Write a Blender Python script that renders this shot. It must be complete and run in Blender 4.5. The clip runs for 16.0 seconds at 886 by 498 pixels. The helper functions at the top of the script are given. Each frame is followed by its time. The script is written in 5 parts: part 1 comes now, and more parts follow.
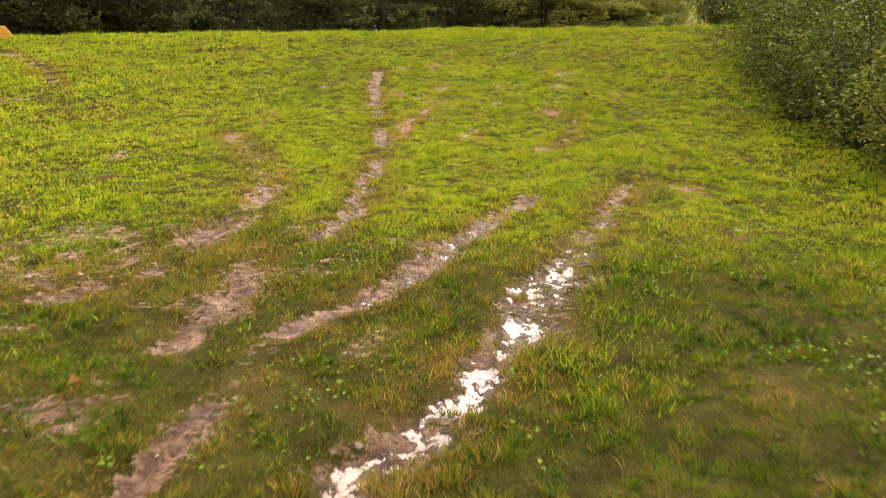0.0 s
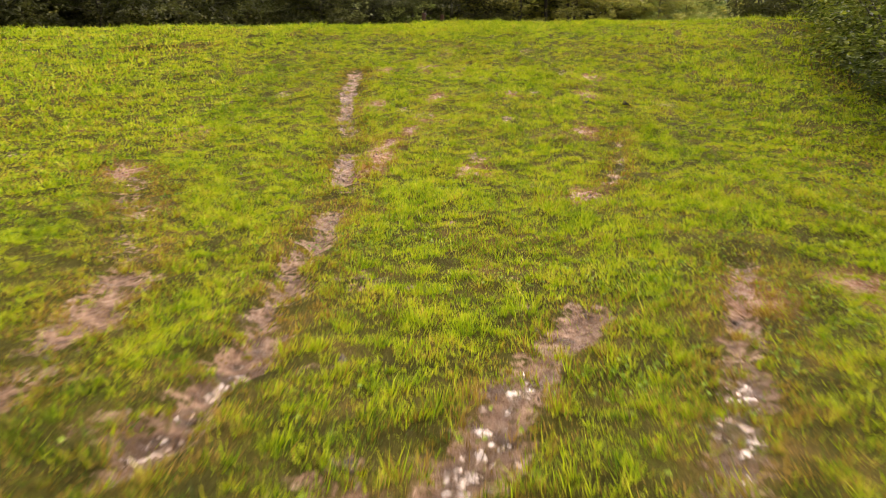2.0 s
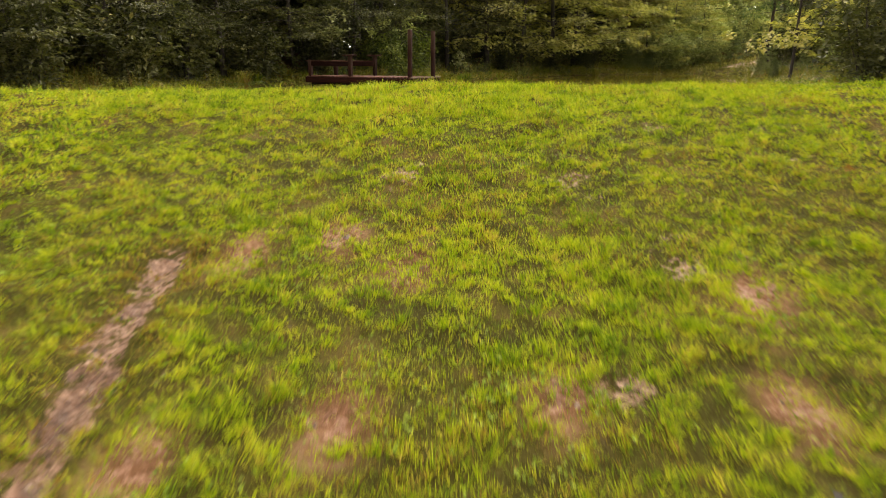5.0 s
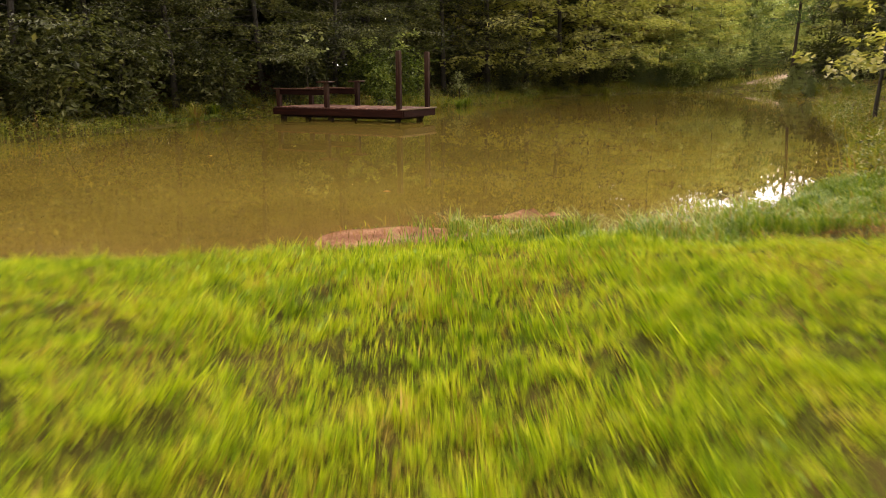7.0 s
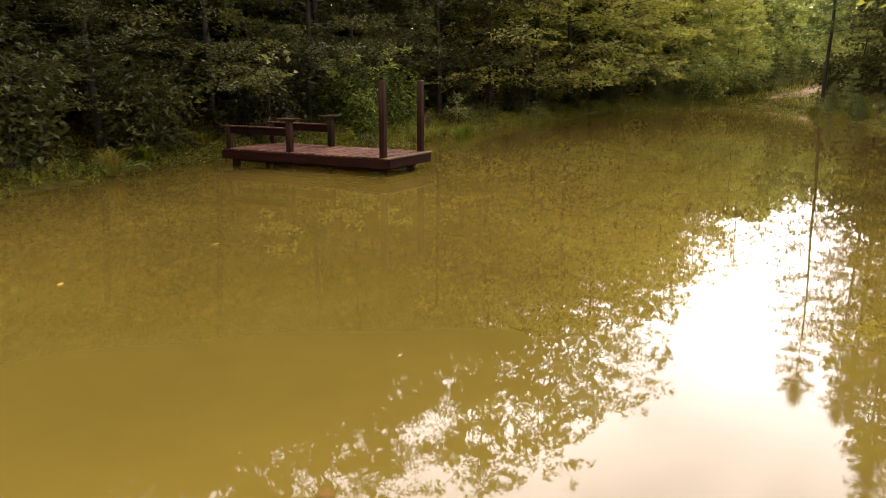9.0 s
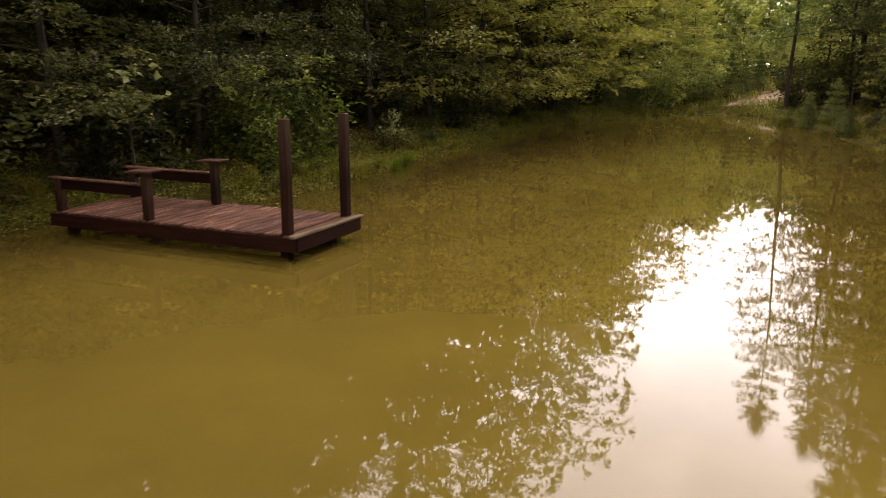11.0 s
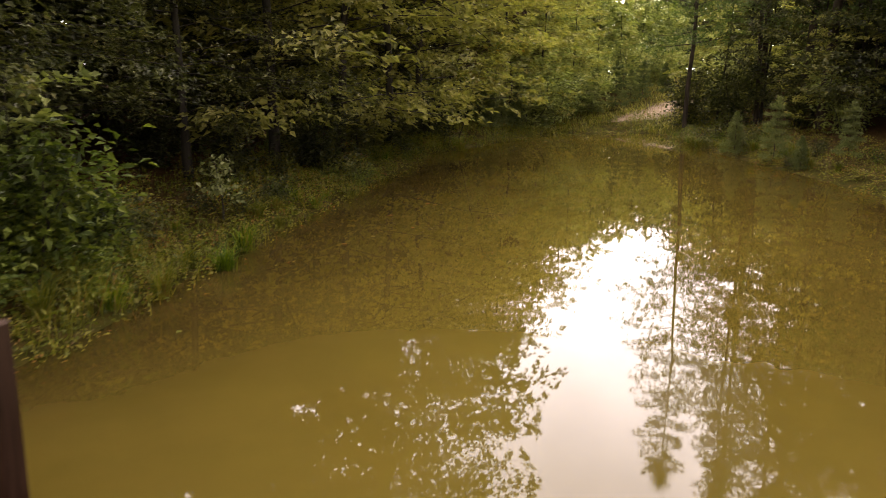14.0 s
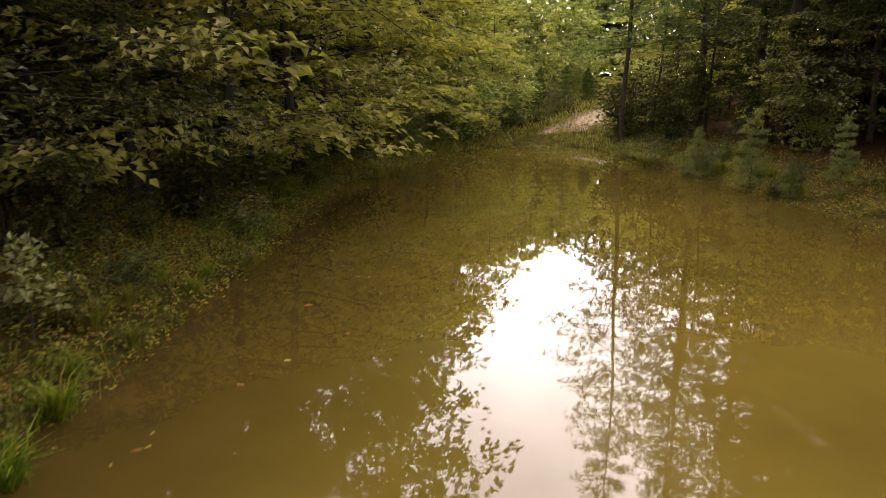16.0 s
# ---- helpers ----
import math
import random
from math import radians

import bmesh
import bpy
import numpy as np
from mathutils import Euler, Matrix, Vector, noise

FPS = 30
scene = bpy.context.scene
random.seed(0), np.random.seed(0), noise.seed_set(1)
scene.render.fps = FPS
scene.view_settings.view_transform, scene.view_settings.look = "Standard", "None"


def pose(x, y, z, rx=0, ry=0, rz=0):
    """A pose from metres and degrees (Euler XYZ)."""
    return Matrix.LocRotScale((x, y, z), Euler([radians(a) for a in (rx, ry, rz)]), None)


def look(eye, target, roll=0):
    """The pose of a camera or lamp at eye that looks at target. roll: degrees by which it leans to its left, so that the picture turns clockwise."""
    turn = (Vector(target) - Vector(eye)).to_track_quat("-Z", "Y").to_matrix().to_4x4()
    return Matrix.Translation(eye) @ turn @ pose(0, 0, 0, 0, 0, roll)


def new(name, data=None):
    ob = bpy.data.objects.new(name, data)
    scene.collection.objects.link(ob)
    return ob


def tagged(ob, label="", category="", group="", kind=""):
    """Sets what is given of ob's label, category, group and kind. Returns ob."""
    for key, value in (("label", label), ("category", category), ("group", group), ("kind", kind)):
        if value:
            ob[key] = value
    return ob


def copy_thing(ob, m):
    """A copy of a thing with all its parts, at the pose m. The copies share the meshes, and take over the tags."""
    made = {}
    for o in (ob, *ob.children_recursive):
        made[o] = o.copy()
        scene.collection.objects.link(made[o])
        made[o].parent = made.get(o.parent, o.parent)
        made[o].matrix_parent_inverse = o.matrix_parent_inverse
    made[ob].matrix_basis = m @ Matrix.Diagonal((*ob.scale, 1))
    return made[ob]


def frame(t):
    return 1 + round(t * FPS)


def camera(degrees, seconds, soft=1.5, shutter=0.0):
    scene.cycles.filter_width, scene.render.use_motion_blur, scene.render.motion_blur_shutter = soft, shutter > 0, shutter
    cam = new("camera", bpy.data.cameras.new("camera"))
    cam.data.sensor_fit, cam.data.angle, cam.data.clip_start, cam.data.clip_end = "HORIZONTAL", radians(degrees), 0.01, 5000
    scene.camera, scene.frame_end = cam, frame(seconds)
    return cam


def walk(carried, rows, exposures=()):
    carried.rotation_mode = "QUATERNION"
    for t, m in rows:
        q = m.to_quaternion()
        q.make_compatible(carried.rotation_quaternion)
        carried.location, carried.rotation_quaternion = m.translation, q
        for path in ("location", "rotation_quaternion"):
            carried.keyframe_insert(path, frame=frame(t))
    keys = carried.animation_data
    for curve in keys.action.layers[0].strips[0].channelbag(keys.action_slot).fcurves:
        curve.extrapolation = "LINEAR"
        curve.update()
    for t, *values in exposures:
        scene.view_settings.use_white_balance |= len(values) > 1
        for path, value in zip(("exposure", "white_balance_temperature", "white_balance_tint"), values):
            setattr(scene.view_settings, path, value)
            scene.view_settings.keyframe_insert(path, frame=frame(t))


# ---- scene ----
cam = camera(58.9, 16.0, soft=0.65, shutter=0.5)
PATH = [
    (0, (1.329, 2.955, 0.151), (1.261, 4.897, -0.323), 0.3),
    (0.5, (1.311, 3.423, 0.145), (1.243, 5.365, -0.328), 0.3),
    (1, (1.301, 3.997, 0.136), (1.233, 5.939, -0.337), 0.3),
    (1.5, (1.295, 4.672, 0.133), (1.227, 6.614, -0.339), 0.3),
    (2, (1.301, 5.413, 0.13), (1.233, 7.355, -0.342), 0.3),
    (2.5, (1.314, 6.225, 0.176), (1.247, 8.167, -0.297), 0.3),
    (3, (1.34, 7.094, 0.26), (1.273, 9.037, -0.212), 0.3),
    (3.5, (1.369, 8.021, 0.423), (1.301, 9.963, -0.048), 0.3),
    (4, (1.387, 8.971, 0.591), (1.32, 10.913, 0.12), 0.3),
    (4.5, (1.386, 9.912, 0.725), (1.318, 11.855, 0.255), 0.4),
    (4.9, (1.383, 10.697, 0.845), (1.319, 12.636, 0.359), 0.1),
    (5, (1.379, 10.891, 0.862), (1.311, 12.834, 0.392), 0.3),
    (5.2, (1.376, 11.291, 0.918), (1.308, 13.234, 0.448), 0.3),
    (7.3, (1.153, 16.217, 1.28), (1.094, 18.167, 0.844), -0.2),
    (7.5, (1.133, 16.694, 1.344), (1.075, 18.645, 0.909), -0.2),
    (8, (1.075, 17.913, 1.505), (1.016, 19.864, 1.071), -0.2),
    (8.2, (1.043, 18.391, 1.56), (0.986, 20.343, 1.128), -0.1),
    (10.3, (0.857, 23.578, 2.238), (0.896, 25.526, 1.786), 0.1),
    (10.5, (0.836, 24.081, 2.255), (0.901, 26.028, 1.803), 0.2),
    (11, (0.782, 25.329, 2.281), (0.913, 27.274, 1.833), 0.3),
    (11.5, (0.732, 26.601, 2.327), (0.931, 28.541, 1.881), 0.6),
    (12, (0.716, 27.827, 2.386), (0.979, 29.758, 1.938), 0.6),
    (12.5, (0.763, 29.071, 2.425), (1.088, 30.993, 1.98), 0.6),
    (13, (0.816, 30.324, 2.473), (1.203, 32.236, 2.029), 0.6),
    (13.5, (0.928, 31.567, 2.552), (1.378, 33.465, 2.108), 0.7),
    (14, (1.039, 32.8, 2.603), (1.552, 34.682, 2.163), 0.7),
    (14.5, (1.185, 34.016, 2.659), (1.76, 35.88, 2.22), 0.7),
    (15, (1.35, 35.215, 2.703), (1.984, 37.06, 2.266), 0.6),
    (15.5, (1.539, 36.385, 2.746), (2.234, 38.209, 2.313), 0.5),
    (16, (1.726, 37.637, 2.793), (2.491, 39.434, 2.361), 0.6),
]
walk(cam, [(t, look(eye, target, roll)) for t, eye, target, roll in PATH],
     exposures=[(0, 0.79, 7500, 22), (5.2, 0.88, 7500, 22), (8.2, 0.88, 7600, 23), (10.3, 0.3, 7600, 26), (16, 0.58, 7600, 26)])


# ---- world and light ----
world = bpy.data.worlds.new("overcast_sky")
scene.world = world
world.use_nodes = True
wt = world.node_tree
wt.nodes.clear()
sky = wt.nodes.new("ShaderNodeTexSky")
sky.sky_type, sky.sun_disc = "NISHITA", False
SUN_HIGH, SUN_WAY = radians(44), radians(24)   # the veiled sun stands ahead, beyond the pond
sky.sun_elevation, sky.sun_rotation = SUN_HIGH, SUN_WAY
sky.air_density, sky.dust_density = 1.0, 4.0
veil = wt.nodes.new("ShaderNodeMix")          # cloud cover over the blue
veil.data_type = "RGBA"
veil.inputs[0].default_value = 0.9
tc = wt.nodes.new("ShaderNodeTexCoord")
cl = wt.nodes.new("ShaderNodeTexNoise")
cl.inputs["Scale"].default_value, cl.inputs["Detail"].default_value = 3.2, 6
wt.links.new(tc.outputs["Generated"], cl.inputs["Vector"])
cr = wt.nodes.new("ShaderNodeValToRGB")
cr.color_ramp.elements[0].position, cr.color_ramp.elements[0].color = 0.34, (6.9, 7.2, 7.7, 1)
cr.color_ramp.elements[1].position, cr.color_ramp.elements[1].color = 0.66, (11.8, 12.0, 12.3, 1)
wt.links.new(cl.outputs["Fac"], cr.inputs["Fac"])
wt.links.new(sky.outputs["Color"], veil.inputs[6])
to_sun = wt.nodes.new("ShaderNodeVectorMath")    # the cloud is thinner and brighter below the veiled sun
to_sun.operation = "DOT_PRODUCT"
LOW = radians(29)
to_sun.inputs[1].default_value = (math.sin(SUN_WAY) * math.cos(LOW), math.cos(SUN_WAY) * math.cos(LOW), math.sin(LOW))
wt.links.new(tc.outputs["Generated"], to_sun.inputs[0])
glow = wt.nodes.new("ShaderNodeMapRange")
glow.interpolation_type = "SMOOTHSTEP"
for key, value in (("From Min", 0.45), ("From Max", 1.0), ("To Min", 1.0), ("To Max", 4.9)):
    glow.inputs[key].default_value = value
wt.links.new(to_sun.outputs["Value"], glow.inputs["Value"])
lit = wt.nodes.new("ShaderNodeVectorMath")
lit.operation = "SCALE"
wt.links.new(cr.outputs["Color"], lit.inputs[0])
wt.links.new(glow.outputs[0], lit.inputs["Scale"])
wt.links.new(lit.outputs[0], veil.inputs[7])
bg = wt.nodes.new("ShaderNodeBackground")
bg.inputs["Strength"].default_value = 0.13
wt.links.new(veil.outputs[2], bg.inputs["Color"])
wo = wt.nodes.new("ShaderNodeOutputWorld")
wt.links.new(bg.outputs["Background"], wo.inputs["Surface"])

sun = new("sun", bpy.data.lights.new("sun", "SUN"))
sun.data.energy, sun.data.angle, sun.data.color = 0.7, radians(25), (1.0, 0.92, 0.78)
reach = 30 / math.tan(SUN_HIGH)
sun.matrix_world = look((reach * math.sin(SUN_WAY), reach * math.cos(SUN_WAY), 30), (0, 0, 0))

# ---- the lie of the land ----
SHORE = [(-9, 20.6), (-5, 20.25), (-1.1, 20.2), (0.0, 20.3), (0.14, 20.6), (0.06, 20.95), (0.05, 21.25), (0.2, 21.55), (0.7, 21.75), (1.15, 21.6), (1.5, 21.3),
         (2.3, 21.2), (2.9, 21.7), (3.6, 22.2), (4.3, 22.9), (5.6, 24.6), (7.4, 28), (9.5, 32.8), (11.6, 39.5), (14.6, 45.5),
         (15.3, 48.4), (15.95, 51.0), (16.75, 54.9), (18.3, 60), (19.6, 63.6), (19.4, 65.4), (16.8, 65.8), (14, 64.6), (12, 62.4), (9.2, 59.2), (7.1, 57.2),
         (5.7, 53.6), (4.5, 51.5), (3.2, 48.7), (2.3, 47), (1.4, 45), (0.4, 42.8), (-0.2, 41.2), (-1.2, 39.5), (-2.6, 38.5), (-4.1, 37.6),
         (-5.1, 35.5), (-5.4, 33.7), (-6.3, 30.8), (-6.9, 29), (-8.6, 26), (-10.5, 23)]
DAM_Y = (-400, -40, 0, 4, 8, 11, 12.7, 14.4, 15.6, 16.6, 17.4, 18.1, 18.8, 19.5, 20.2, 21, 23, 30)
DAM_Z = (-1.6, -1.25, -0.98, -0.93, -0.77, -0.58, -0.33, 0.0, 0.29, 0.53, 0.64, 0.61, 0.43, 0.2, 0.0, -0.2, -0.6, -0.7)


def smooth(a, b, x):
    """From 0 at a to 1 at b, softly."""
    t = np.clip((x - a) / (b - a), 0, 1)
    return t * t * (3 - 2 * t)


def shore_distance(x, y):
    """Metres to the waterline, positive on land."""
    best = np.full(x.shape, 1e9)
    inside = np.zeros(x.shape, bool)
    for (ax, ay), (bx, by) in zip(SHORE, SHORE[1:] + SHORE[:1]):
        ex, ey = bx - ax, by - ay
        t = np.clip(((x - ax) * ex + (y - ay) * ey) / (ex * ex + ey * ey), 0, 1)
        best = np.minimum(best, np.hypot(x - ax - t * ex, y - ay - t * ey))
        if ay != by:
            inside ^= ((ay > y) != (by > y)) & (x < ax + (y - ay) * ex / ey)
    return np.where(inside, -best, best)


fine_y = np.linspace(-60, 40, 2001)
kernel = np.exp(-0.5 * (np.arange(-24, 25) * 0.05 / 0.45) ** 2)
DAM_FINE = np.convolve(np.pad(np.interp(fine_y, DAM_Y, DAM_Z), 24, mode="edge"), kernel / kernel.sum(), mode="valid")


def land(x, y):
    """Height of the ground without ruts."""
    x, y = np.asarray(x, float), np.asarray(y, float)
    dam = np.interp(y, fine_y, DAM_FINE)
    rise = np.exp(-0.5 * ((y - 16.8) / 3.0) ** 2)
    dam = dam + rise * np.clip(0.02 * (x - 1.0), -0.15, 0.14)
    dam = dam + 0.05 * np.clip(-x - 1.0, 0, 4) * np.exp(-0.5 * ((y - 12.5) / 2.5) ** 2)
    d = shore_distance(x, y)
    bank = np.where(d < 0, np.maximum(-0.9, 0.22 * d), 0.11 * np.minimum(d, 4) + 0.08 * np.clip(d - 4, 0, 14))
    w = smooth(19.3, 20.6, y)
    side = smooth(3.5, 9, x) * smooth(19.5, 24, y)
    bank = bank + np.where(d > 0, 0.10 * np.minimum(d, 8) * side, 0)
    lump = 0.03 * np.sin(x * 1.3 + 0.7 * np.sin(y * 0.9)) * np.sin(y * 1.1 + 0.5 * np.sin(x * 1.7))
    z = (1 - w) * dam + w * bank
    for ix, iy, rx, ry, h in ((1.55, 22.1, 0.42, 0.17, 0.14), (2.0, 22.25, 0.55, 0.2, 0.15), (1.8, 22.2, 0.25, 0.1, 0.05), (2.5, 22.25, 0.3, 0.11, 0.12)):
        z = z + h * np.exp(-((x - ix) / rx) ** 2 - ((y - iy) / ry) ** 2) * (0.9 + 0.25 * np.sin(13 * x + 2.5 * np.sin(9 * y)) * np.sin(16 * y + 2 * np.sin(7 * x)))
    tussock = 0.035 * np.sin(x * 19 + 2.1 * np.sin(y * 7.3)) * np.sin(y * 17 + 1.9 * np.sin(x * 8.1)) + 0.03 * np.sin(x * 9.1 + 1.7 * np.sin(y * 4.1)) * np.sin(y * 8.3 + 2.2 * np.sin(x * 3.7))
    z = z + 0.4 * tussock * np.where(y < 19.6, 1, 0) * np.where(y > 0, 1, 0)
    return z + lump * np.where(d > 0.3, 1, 0.2)



# ---- materials ----
def material(name):
    m = bpy.data.materials.new(name)
    m.use_nodes = True
    nt = m.node_tree
    nt.nodes.clear()
    out = nt.nodes.new("ShaderNodeOutputMaterial")
    return m, nt, out


def node(nt, kind, **sockets):
    n = nt.nodes.new(kind)
    for key, value in sockets.items():
        n.inputs[key.replace("_", " ")].default_value = value
    return n


def ramp(nt, source, stops):
    r = nt.nodes.new("ShaderNodeValToRGB")
    e = r.color_ramp.elements
    while len(e) < len(stops):
        e.new(0.5)
    for el, (p, c) in zip(e, stops):
        el.position, el.color = p, (*c, 1)
    nt.links.new(source, r.inputs["Fac"])
    return r.outputs["Color"]


def blend(nt, fac, a, b, mode="MIX"):
    n = nt.nodes.new("ShaderNodeMix")
    n.data_type, n.blend_type = "RGBA", mode
    for sock, v in ((n.inputs[0], fac), (n.inputs[6], a), (n.inputs[7], b)):
        if isinstance(v, (tuple, list)):
            sock.default_value = (*v, 1)
        elif isinstance(v, (int, float)):
            sock.default_value = v
        else:
            nt.links.new(v, sock)
    return n.outputs[2]


def maths(nt, op, a, b=0.0, clamp=False):
    n = nt.nodes.new("ShaderNodeMath")
    n.operation, n.use_clamp = op, clamp
    for sock, v in zip(n.inputs, (a, b)):
        if isinstance(v, (int, float)):
            sock.default_value = v
        else:
            nt.links.new(v, sock)
    return n.outputs[0]


def place(nt):
    return nt.nodes.new("ShaderNodeNewGeometry").outputs["Position"]


def noise_at(nt, vector, scale, detail=4.0, rough=0.55):
    n = node(nt, "ShaderNodeTexNoise", Scale=scale, Detail=detail, Roughness=rough)
    nt.links.new(vector, n.inputs["Vector"])
    return n.outputs["Fac"]


def attribute(nt, name):
    a = nt.nodes.new("ShaderNodeAttribute")
    a.attribute_name = name
    return a.outputs["Fac"]


def bump(nt, height, strength, distance):
    b = node(nt, "ShaderNodeBump", Strength=strength, Distance=distance)
    nt.links.new(height, b.inputs["Height"])
    return b.outputs["Normal"]


def soil_material():
    m, nt, out = material("turf_soil")
    p = place(nt)
    big, mid, fine = noise_at(nt, p, 0.55), noise_at(nt, p, 4.0, 6), noise_at(nt, p, 38.0, 6, 0.7)
    turf = ramp(nt, mid, [(0.3, (0.02, 0.026, 0.004)), (0.5, (0.06, 0.064, 0.009)), (0.72, (0.15, 0.10, 0.028))])
    thatch = noise_at(nt, p, 140.0, 4, 0.7)
    turf = blend(nt, maths(nt, "MULTIPLY", fine, 0.35), turf, (0.14, 0.085, 0.025))
    turf = blend(nt, 0.8, turf, ramp(nt, thatch, [(0.36, (0.25, 0.25, 0.25)), (0.62, (1.25, 1.25, 1.25))]), "MULTIPLY")
    mud = ramp(nt, maths(nt, "ADD", maths(nt, "MULTIPLY", noise_at(nt, p, 11.0, 5, 0.7), 0.6), maths(nt, "MULTIPLY", fine, 0.4)),
               [(0.36, (0.03, 0.015, 0.006)), (0.46, (0.125, 0.064, 0.032)), (0.56, (0.30, 0.18, 0.108)), (0.68, (0.52, 0.36, 0.25))])
    clay = ramp(nt, maths(nt, "ADD", maths(nt, "MULTIPLY", mid, 0.5), maths(nt, "MULTIPLY", fine, 0.5)),
                [(0.34, (0.06, 0.024, 0.010)), (0.5, (0.235, 0.11, 0.055)), (0.66, (0.45, 0.27, 0.165))])
    litter = ramp(nt, fine, [(0.35, (0.022, 0.012, 0.006)), (0.52, (0.075, 0.038, 0.016)), (0.68, (0.16, 0.08, 0.035))])
    crumb = noise_at(nt, p, 19.0, 6, 0.7)
    edge = maths(nt, "ADD", attribute(nt, "mud"), maths(nt, "MULTIPLY", maths(nt, "MULTIPLY", maths(nt, "SUBTRACT", crumb, 0.5), 3.0), maths(nt, "MULTIPLY", attribute(nt, "mud"), 3.0, True)))
    edge = maths(nt, "MULTIPLY", maths(nt, "SUBTRACT", edge, 0.28), 4.0, True)
    c = blend(nt, attribute(nt, "litter"), turf, litter)
    sand = ramp(nt, fine, [(0.3, (0.17, 0.11, 0.045)), (0.5, (0.33, 0.23, 0.11)), (0.7, (0.46, 0.34, 0.19))])
    c = blend(nt, edge, c, blend(nt, attribute(nt, "dry"), mud, sand))
    c = blend(nt, attribute(nt, "clay"), c, clay)
    wet = maths(nt, "ADD", attribute(nt, "wet"), maths(nt, "MULTIPLY", maths(nt, "SUBTRACT", crumb, 0.56), 3.4))
    wet = maths(nt, "MULTIPLY", maths(nt, "SUBTRACT", wet, 0.3), 2.6, True)
    c = blend(nt, wet, c, blend(nt, 0.5, c, (0.10, 0.07, 0.04)))
    b = node(nt, "ShaderNodeBsdfPrincipled")
    nt.links.new(maths(nt, "ADD", maths(nt, "MULTIPLY", edge, 0.1), maths(nt, "ADD", 0.03, maths(nt, "MULTIPLY", wet, 0.4))), b.inputs["Specular IOR Level"])
    nt.links.new(c, b.inputs["Base Color"])
    nt.links.new(maths(nt, "SUBTRACT", 0.9, maths(nt, "ADD", maths(nt, "MULTIPLY", edge, maths(nt, "MULTIPLY", noise_at(nt, p, 24.0, 3), 0.75)), maths(nt, "MULTIPLY", wet, 0.55)), True), b.inputs["Roughness"])
    rough = maths(nt, "MULTIPLY", maths(nt, "ADD", fine, mid), maths(nt, "SUBTRACT", 1.0, maths(nt, "MULTIPLY", wet, 0.93)))
    nt.links.new(bump(nt, rough, 1.0, 0.05), b.inputs["Normal"])
    nt.links.new(b.outputs[0], out.inputs[0])
    return m


def water_material():
    m, nt, out = material("muddy_water")
    p = place(nt)
    c = ramp(nt, noise_at(nt, p, 0.2, 5, 0.6), [(0.3, (0.078, 0.056, 0.010)), (0.7, (0.128, 0.093, 0.016))])
    murk = noise_at(nt, p, 0.9, 5, 0.6)
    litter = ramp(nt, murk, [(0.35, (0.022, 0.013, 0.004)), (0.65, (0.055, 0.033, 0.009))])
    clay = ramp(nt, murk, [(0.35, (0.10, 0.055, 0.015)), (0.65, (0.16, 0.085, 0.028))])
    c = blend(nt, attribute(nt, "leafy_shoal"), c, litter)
    c = blend(nt, attribute(nt, "clay_shoal"), c, clay)
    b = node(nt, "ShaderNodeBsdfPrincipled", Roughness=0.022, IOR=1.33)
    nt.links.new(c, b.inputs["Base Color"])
    squash = node(nt, "ShaderNodeMapping")
    squash.inputs["Scale"].default_value = (1.0, 0.6, 1.0)
    nt.links.new(p, squash.inputs["Vector"])
    h = maths(nt, "ADD", noise_at(nt, squash.outputs[0], 1.3, 1), maths(nt, "MULTIPLY", noise_at(nt, squash.outputs[0], 7.0, 1), 0.02))
    nt.links.new(bump(nt, h, 0.045, 0.03), b.inputs["Normal"])
    nt.links.new(b.outputs[0], out.inputs[0])
    return m


def leaf_material(name, stops, shift=0.25, gloss=0.45, through_light=0.3, shine=0.4, patches=0.9, even=0.55, tufts=0, broad=0.0):
    """Leaves: each one its own shade, each plant its own tone, some light coming through."""
    m, nt, out = material(name)
    geo = nt.nodes.new("ShaderNodeNewGeometry")
    info = nt.nodes.new("ShaderNodeObjectInfo")
    patch = noise_at(nt, geo.outputs["Position"], patches, 4, 0.65)
    if tufts:
        patch = maths(nt, "ADD", maths(nt, "MULTIPLY", patch, 0.5), maths(nt, "MULTIPLY", noise_at(nt, geo.outputs["Position"], tufts, 2, 0.5), 0.5))
    patch = maths(nt, "MULTIPLY", maths(nt, "SUBTRACT", patch, 0.3), 2.5, True)
    f = maths(nt, "ADD", maths(nt, "MULTIPLY", geo.outputs["Random Per Island"], even), maths(nt, "MULTIPLY", patch, 1 - even))
    f = maths(nt, "ADD", f, maths(nt, "MULTIPLY", maths(nt, "SUBTRACT", info.outputs["Random"], 0.5), shift), True)
    if broad:       # wide dry and lush stretches
        f = maths(nt, "ADD", f, maths(nt, "MULTIPLY", maths(nt, "SUBTRACT", noise_at(nt, geo.outputs["Position"], 0.8, 3), 0.5), broad), True)
    c = ramp(nt, f, stops)
    b = node(nt, "ShaderNodeBsdfPrincipled", Roughness=gloss, Specular_IOR_Level=shine)
    nt.links.new(c, b.inputs["Base Color"])
    t = node(nt, "ShaderNodeBsdfTranslucent")
    nt.links.new(blend(nt, 1.0, c, (1.0, 1.15, 0.5), "MULTIPLY"), t.inputs["Color"])
    mix = nt.nodes.new("ShaderNodeMixShader")
    mix.inputs[0].default_value = through_light
    nt.links.new(b.outputs[0], mix.inputs[1])
    nt.links.new(t.outputs[0], mix.inputs[2])
    nt.links.new(mix.outputs[0], out.inputs[0])
    return m


